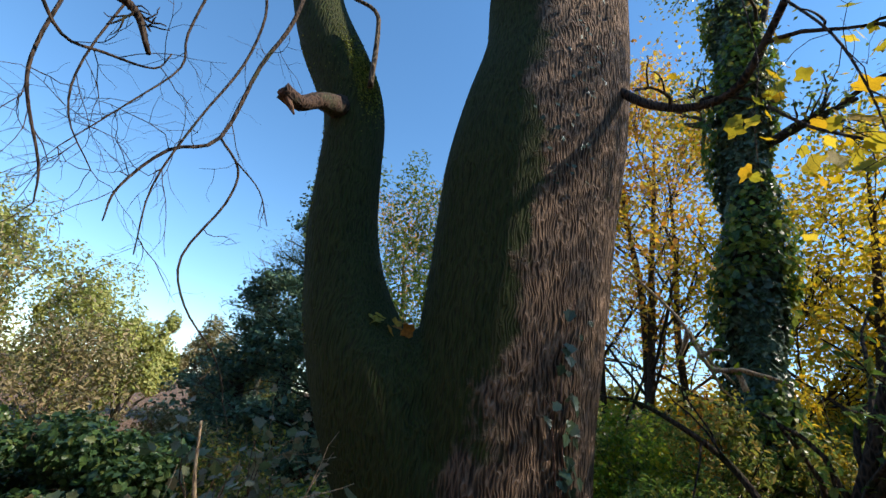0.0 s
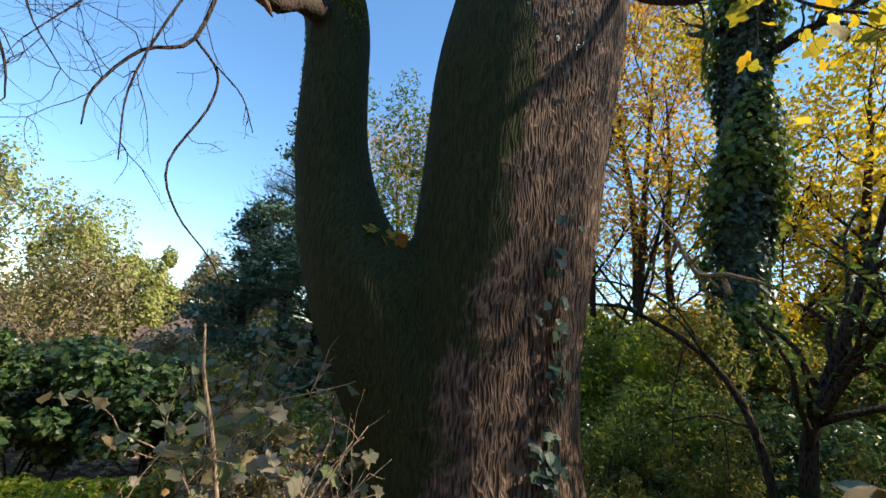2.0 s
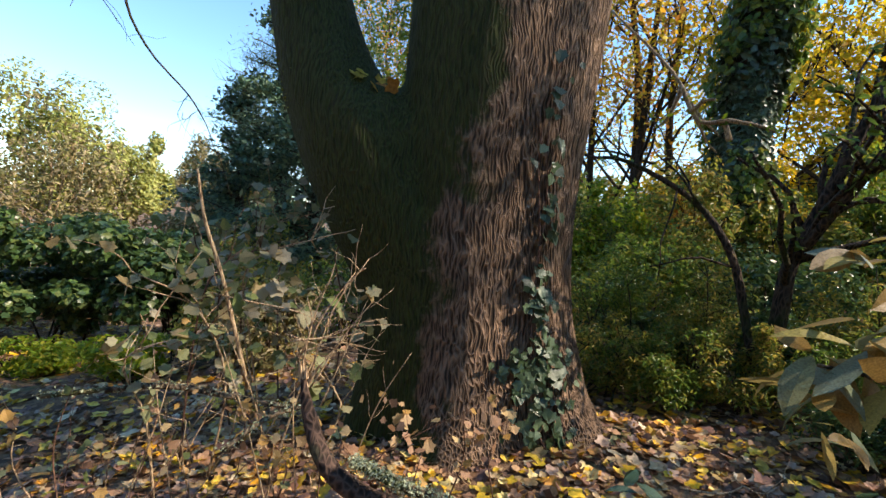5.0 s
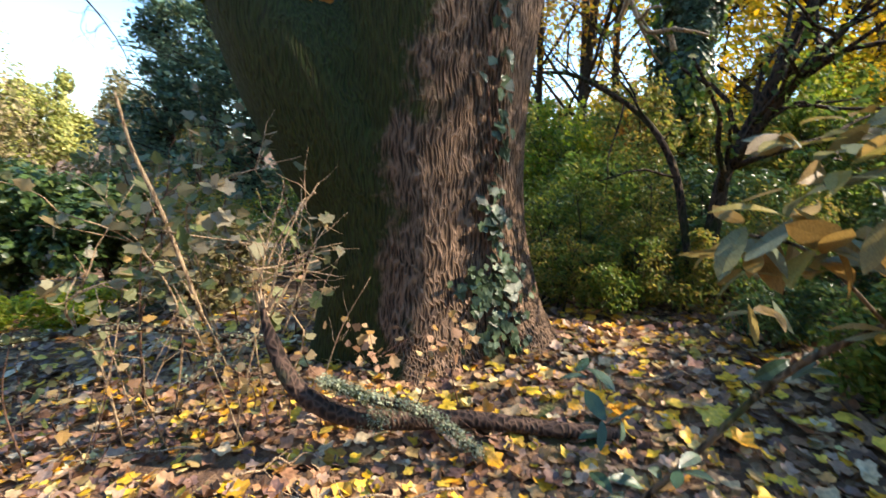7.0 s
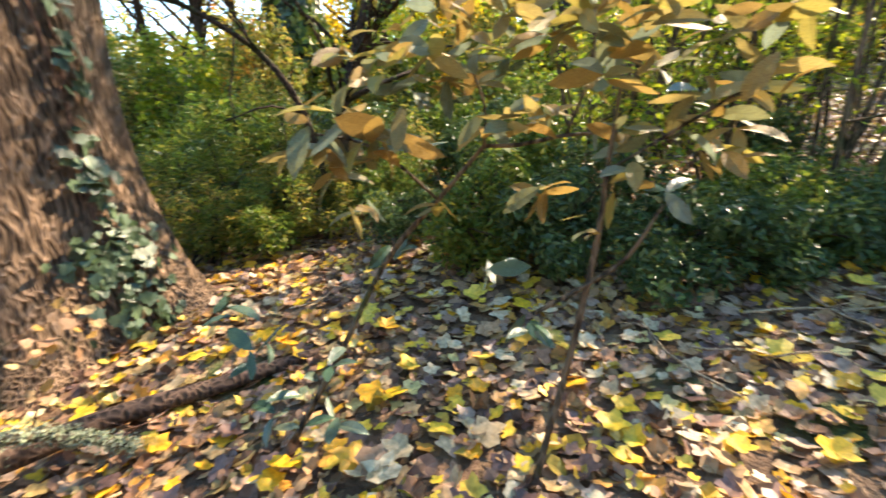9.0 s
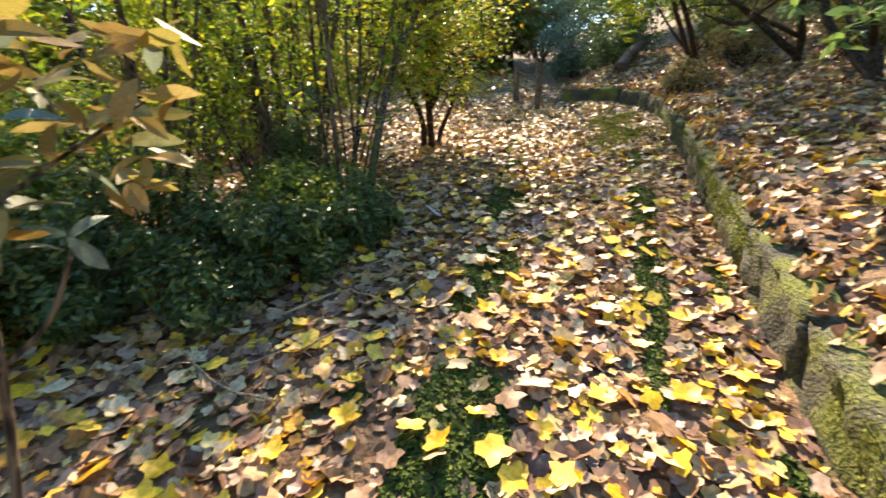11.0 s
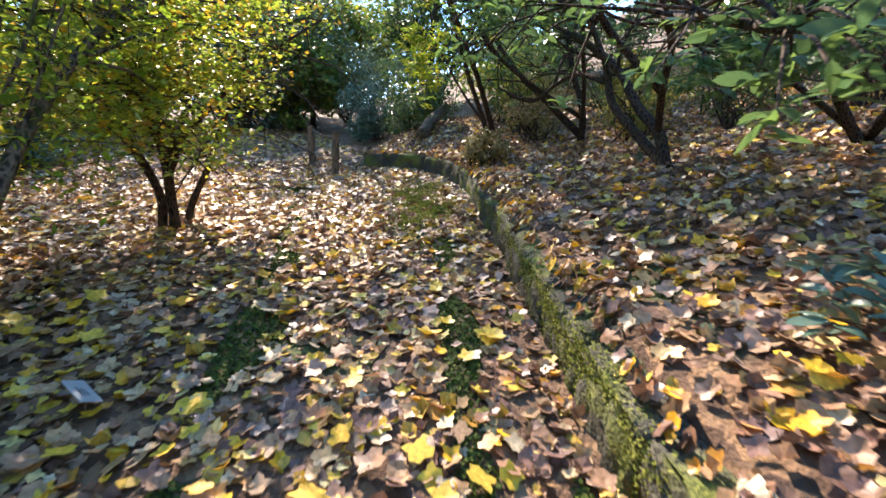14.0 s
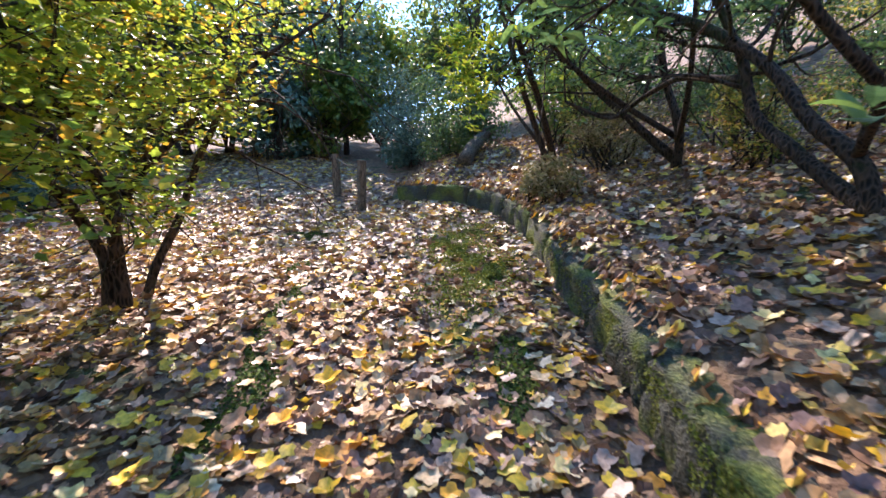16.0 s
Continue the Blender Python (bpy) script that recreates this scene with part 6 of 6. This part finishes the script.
# the ivy-clad tree and the autumn wood
ivytree = tree("ivy_clad_tree", 4.88, 7.7, 14, 0.34, M_OLIVE, 3500, 0.11, DIAMOND, "tall trunk wrapped in thick dark ivy", seed=710, lean=(0.06, -0.02), limbs=7, first=0.5, limb_len=0.18, bark=M_BARK_DARK, spine=[(0.045 * z, -0.02 * z, z) for z in np.linspace(0, 14, 11)])
rng = np.random.default_rng(711)
n = 17000
z = rng.uniform(0.1, 11.5, n)
a = rng.uniform(0, 6.28, n)
r = 0.34 + 0.42 * (0.5 + 0.5 * np.sin(z * 1.7 + 2 * np.sin(a))) * rng.uniform(0, 1, n)
q = np.stack([r * np.cos(a) + 0.045 * z, r * np.sin(a) - 0.02 * z, z], -1)
m = np.stack([np.cos(a), np.sin(a), 0.3 + 0 * a], -1) + rng.normal(0, 0.5, (n, 3))
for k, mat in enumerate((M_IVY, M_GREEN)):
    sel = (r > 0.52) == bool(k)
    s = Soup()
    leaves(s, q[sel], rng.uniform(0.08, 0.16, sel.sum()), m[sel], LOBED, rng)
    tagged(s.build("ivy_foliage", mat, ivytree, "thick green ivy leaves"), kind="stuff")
# bent stems by the understory
stalk([(3.20, 4.23, 0.43), (3.25, 4.20, 1.14), (3.29, 4.17, 1.69), (3.43, 4.05, 2.21), (3.56, 3.93, 2.77), (3.68, 3.82, 3.28)], [0.09, 0.075, 0.06, 0.035], "dark crooked sapling trunk forking low", M_BARK_DARK, 721, "crooked_sapling", 12, 1.3, M_GREEN, 350, 0.1, OVAL, "saplings", "tree")
stalk([(3.10, 4.18, 0.45), (2.99, 4.27, 1.13), (2.85, 4.36, 1.74), (2.55, 4.54, 2.23), (1.98, 4.81, 2.61), (1.66, 4.93, 2.65)], [0.045, 0.04, 0.03, 0.015], "thin arching dark sapling stem", M_BARK_DARK, 722, "arching_sapling", 6, 0.9, M_GREEN, 60, 0.08, OVAL, "saplings", "tree")
stalk([(3.31, 4.16, 1.69), (3.34, 3.87, 2.09), (3.41, 3.53, 2.54), (3.57, 3.37, 2.84)], [0.05, 0.04, 0.02], "dark slanting sapling branch", M_BARK_DARK, 723, "crooked_sapling", 12, 1.0, M_GREEN, 260, 0.09, OVAL, "saplings", "tree")
stalk([(1.83, 5.24, 4.35), (2.41, 4.89, 3.59), (2.59, 4.68, 3.06), (2.79, 4.57, 3.01), (2.85, 4.53, 2.83)], [0.012, 0.02, 0.03], "pale mossy bough with a few green leaves", M_TWIG_PALE, 724, "mossy_bough", 5, 0.7, M_LIME, 60, 0.08, OVAL, "saplings", "branch")
WOOD = [(5.9, 14.5, 13, 0.13, M_ORANGE, 4500), (6.6, 15.2, 14, 0.14, M_YELLOW, 4500), (5.2, 15.6, 13, 0.12, M_ORANGE, 4500), (7.4, 14.2, 12, 0.12, M_YELLOW, 4500), (9.3, 10.4, 9, 0.13, M_YELLOW, 7000), (11.5, 11.6, 7, 0.1, M_YELLOW, 5000), (8.2, 12.5, 11, 0.13, M_YELLOW, 6000), (12.5, 12.4, 7, 0.1, M_YELLOW, 3600), (13.5, 11.0, 6, 0.1, M_LIME, 3000), (4.0, 17.5, 14, 0.15, M_ORANGE, 3000),
        (17.0, 14.0, 7, 0.12, M_LIME, 3600), (18.5, 6.0, 10, 0.09, M_LIME, 4200), (22.0, 0.0, 11, 0.1, M_GREEN, 4800), (23.0, -6.0, 12, 0.1, M_GREEN, 4800), (17.0, -13.0, 11, 0.2, M_DARKGREEN, 5000), (9.0, -15.5, 12, 0.2, M_DARKGREEN, 5000), (24.0, 8.0, 12, 0.12, M_LIME, 4200), (1.5, -15.0, 12, 0.2, M_DARKGREEN, 5000), (19.0, -9.5, 9, 0.1, M_GREEN, 4500), (25.0, -5.5, 9, 0.09, M_GREEN, 4500), (-7.0, -9.0, 12, 0.2, M_DARKGREEN, 4200)]
LAB = {M_ORANGE: "slim tree with thin upright stems and orange leaves", M_YELLOW: "woodland tree in full yellow autumn leaf", M_LIME: "tree with thin lime-green leaves", M_GREEN: "green-leaved tree behind the track", M_DARKGREEN: "dark evergreen tree on the hillside"}
for k, (x, y, h, r, mat, n) in enumerate(WOOD):
    tree("woodland_tree", x, y, h, r, mat, n, 0.16 if h < 13 else 0.17, DIAMOND, LAB[mat], "tree", "woodland trees", 730 + k, limbs=9, first=0.12 if mat in (M_ORANGE, M_YELLOW, M_LIME) else 0.2, limb_len=0.36, up=1.2 if mat is M_ORANGE else 0.6, puff=0.4, bark=M_BARK_DARK, trunk_bend=0.04, spread=0.7)

FAR = [(26.5, -1.4, 3.6, M_TEAL), (22.5, 1.0, 2.6, M_OLIVE), (34, -6, 5.0, M_GREEN), (30, -3, 4.5, M_TEAL), (31, -9.5, 4.5, M_GREEN), (30, 3, 4.5, M_GREEN), (28, 9, 4.2, M_LIME), (2, 20, 2.6, M_OLIVE), (6, 19.5, 2.6, M_OLIVE), (9.5, 17, 2.6, M_YELLOW), (13, 15.5, 2.6, M_OLIVE), (16, 13, 2.8, M_YELLOW), (19, 10.5, 3.0, M_LIME), (22, 8, 3.0, M_OLIVE), (24, 4, 3.4, M_LIME), (25.5, 0, 3.6, M_GREEN), (26, -4.5, 4.6, M_TEAL), (26, -8.5, 3.8, M_GREEN), (23, -12, 3.8, M_DARKGREEN), (20, -16, 3.8, M_GREEN), (13, -17.5, 3.6, M_DARKGREEN), (6, -18, 3.4, M_DARKGREEN), (-3, -15, 3.4, M_DARKGREEN), (-10, -9, 3.2, M_DARKGREEN), (-14, -1, 3.0, M_GREEN), (11, 12.6, 1.7, M_OLIVE), (8.4, 10.2, 1.5, M_GREEN), (6.6, 11.4, 1.6, M_ORANGE), (4.6, 12.4, 1.6, M_OLIVE), (13, 10, 1.7, M_GREEN), (11, 6.2, 1.5, M_OLIVE), (22.0, -3.2, 2.0, M_TEAL), (21.8, -5.2, 2.0, M_GREEN)]
for k, (x, y, rz, mat) in enumerate(FAR):
    shrub("far_thicket", x, y, (rz * 1.15, rz * 1.1, rz), 6500, mat, 0.17 if rz < 2 else 0.26, DIAMOND, {M_OLIVE: "olive thicket closing the wood", M_YELLOW: "yellow autumn thicket closing the wood", M_LIME: "lime-green thicket in sun", M_GREEN: "green thicket up the slope", M_TEAL: "bluish thicket up the slope", M_DARKGREEN: "dark thicket up the slope", M_ORANGE: "orange-leaved shrub in the wood"}[mat], "shrub", "far thickets", 8, seed=830 + k, lift=0.6, blobs=40, blob=0.3, stem_r=0.06)

# Two trees added out of view; their thin crowns dapple the ground.
tree("shade_tree", 10.2, 2.9, 11.5, 0.09, M_LIME, 5500, 0.12, OVAL, "added slender shade tree with a thin high crown of pale leaves", seed=757, limbs=9, first=0.5, limb_len=0.26, up=0.7, puff=0.3, bark=M_BARK_DARK, trunk_bend=0.03)
tree("shade_tree", 9.4, 4.9, 11.0, 0.09, M_YELLOW, 5000, 0.12, OVAL, "added slender shade tree with a thin high crown of yellow leaves", seed=758, limbs=9, first=0.52, limb_len=0.24, up=0.8, puff=0.3, bark=M_BARK_DARK, trunk_bend=0.03)

# ---- the open valley ----
def conifer(x, y, tall, wide, n, seed):
    rng = np.random.default_rng(seed)
    root = thing("dark_conifer", on_ground(x, y, -0.1), "tall dark blue-green conifer with layered sprays", "tree", "conifers")
    s = Soup()
    tube(s, [(0, 0, 0), (0.05, 0, tall * 0.5), (0, 0, tall)], [0.3, 0.2, 0.03], 8)
    s.build("trunk", M_BARK_DARK, root, smooth=True)
    s, f = Soup(), Soup()
    for k in range(90):
        h = rng.uniform(0.06, 0.97)
        a = k * 2.4
        reach = wide * (1 - h) ** 0.75 * rng.uniform(0.6, 1.1) + 0.25
        q = np.array([0, 0, h * tall])
        w = wander(rng, q, (math.cos(a), math.sin(a), 0.25), reach, 5, 0.1, -0.02)
        tube(s, w, [0.05, 0.012], 4)
        m = int(n / 90 * (0.4 + 1.2 * (1 - h)))
        p = w[rng.integers(1, 6, m)] + rng.normal(0, 0.26, (m, 3)) * [1, 1, 0.7]
        leaves(f, p, rng.uniform(0.12, 0.3, m), rng.normal(0, 0.5, (m, 3)) + [0, 0, 0.6], BLADE if k % 2 else DIAMOND, rng)
    s.build("limb", M_BARK_DARK, root)
    tagged(f.build("crown", M_CONIFER, root), kind="stuff")


conifer(-6.6, 19.0, 13.0, 3.8, 26000, 761)
conifer(-9.0, 20.5, 9.0, 3.4, 18000, 762)
conifer(-4.6, 17.0, 7.5, 2.8, 14000, 763)
shrub("autumn_shrub", -1.7, 12.0, (1.9, 1.5, 5.6), 13000, M_GREEN, 0.13, OVAL, "tall green shrub with yellowing leaves behind the tree", "shrub", seed=764, lift=0.6, blobs=24, blob=0.34)
tree("hazy_tree", -2.4, 24.0, 14, 0.15, M_ORANGE, 5000, 0.16, DIAMOND, "fine-twigged tree in thin pinkish-orange leaf", seed=765, limbs=12, up=1.2, puff=0.5)
tree("bare_tree", -12.0, 30.0, 12.5, 0.15, M_ORANGE, 0, 0.1, DIAMOND, "leafless fine-twigged tree beside the conifers", seed=766, limbs=14, up=1.3, levels=2)
for k, (x, y, rr, mat) in enumerate([(-34, 30, (6.5, 5, 9.3), M_PALEHILL), (-29, 35, (5, 5, 7.2), M_PALEHILL), (-25.5, 38, (3.4, 4, 5.6), M_PALEHILL), (-40, 26, (6, 5, 9.5), M_PALEHILL), (-23.5, 46, (3.5, 3.5, 5.6), M_BUFF), (-20.5, 48, (4, 4, 5.6), M_BUFF), (-17, 44, (4, 4, 4.6), M_OLIVE), (-46, 20, (6, 6, 8), M_PALEHILL)]):
    shrub("valley_tree", x, y, rr, 14000, mat, 0.3, DIAMOND, "sunlit pale yellow-green tree across the valley" if mat is M_PALEHILL else "buff, half-bare tree across the valley", "tree", "valley trees", 9, M_BARK_GREY, seed=770 + k, lift=0.62, blobs=46, blob=0.26, stem_r=0.12)
for k, (x, y, rr, mat) in enumerate([(-11.5, 9.5, (2.4, 2.0, 3.9), M_BUFF), (-9.6, 11.5, (2.0, 1.8, 3.0), M_BUFF), (-13.5, 12.5, (2.6, 2.4, 3.8), M_OLIVE), (-7.4, 13.5, (1.8, 1.6, 1.7), M_BUFF), (-10.5, 6.2, (2.0, 1.8, 2.2), M_BUFF)]):
    shrub("fading_shrub", x, y, rr, 5000, mat, 0.14, OVAL, "sunlit open shrub with buff and olive leaves on thin twigs", "shrub", "fading shrubs", 16, M_TWIG_PALE, seed=790 + k, lift=0.55, blobs=26, blob=0.34, stem_r=0.03)

# ---- single fresh leaves lying on top ----
rng = np.random.default_rng(901)
TEMPL = []
for k in range(8):
    s = Soup()
    leaves(s, np.zeros((1, 3)), 0.138, [(0, 0, 1)], TULIP, np.random.default_rng(902 + k), curl=1.4)
    ob = s.build("fallen_leaf", M_LITTER_ONE)
    TEMPL.append(ob.data)
    bpy.data.objects.remove(ob)
lit = bpy.data.objects["leaf_litter"]
made = 0
while made < 290:
    x, y = 0.3 + 6.0 * rng.uniform(0, 1) ** 1.3, rng.uniform(-3.6, 2.6)
    sd = float(edge_side(x, y)[0])
    if sd > -0.08 or (x < 1.2 and y < 0.4) or sd < -5:
        continue
    ob = new("fallen_leaf", TEMPL[made % 8])
    ob.parent = lit
    z = float(height(x, y))
    ob.matrix_basis = Matrix.Translation((x, y, z + 0.055)) @ Euler((rng.normal(0, 0.25), rng.normal(0, 0.25) - 0.08, rng.uniform(0, 6.28))).to_matrix().to_4x4() @ Matrix.Scale(rng.uniform(0.7, 1.15), 4)
    made += 1
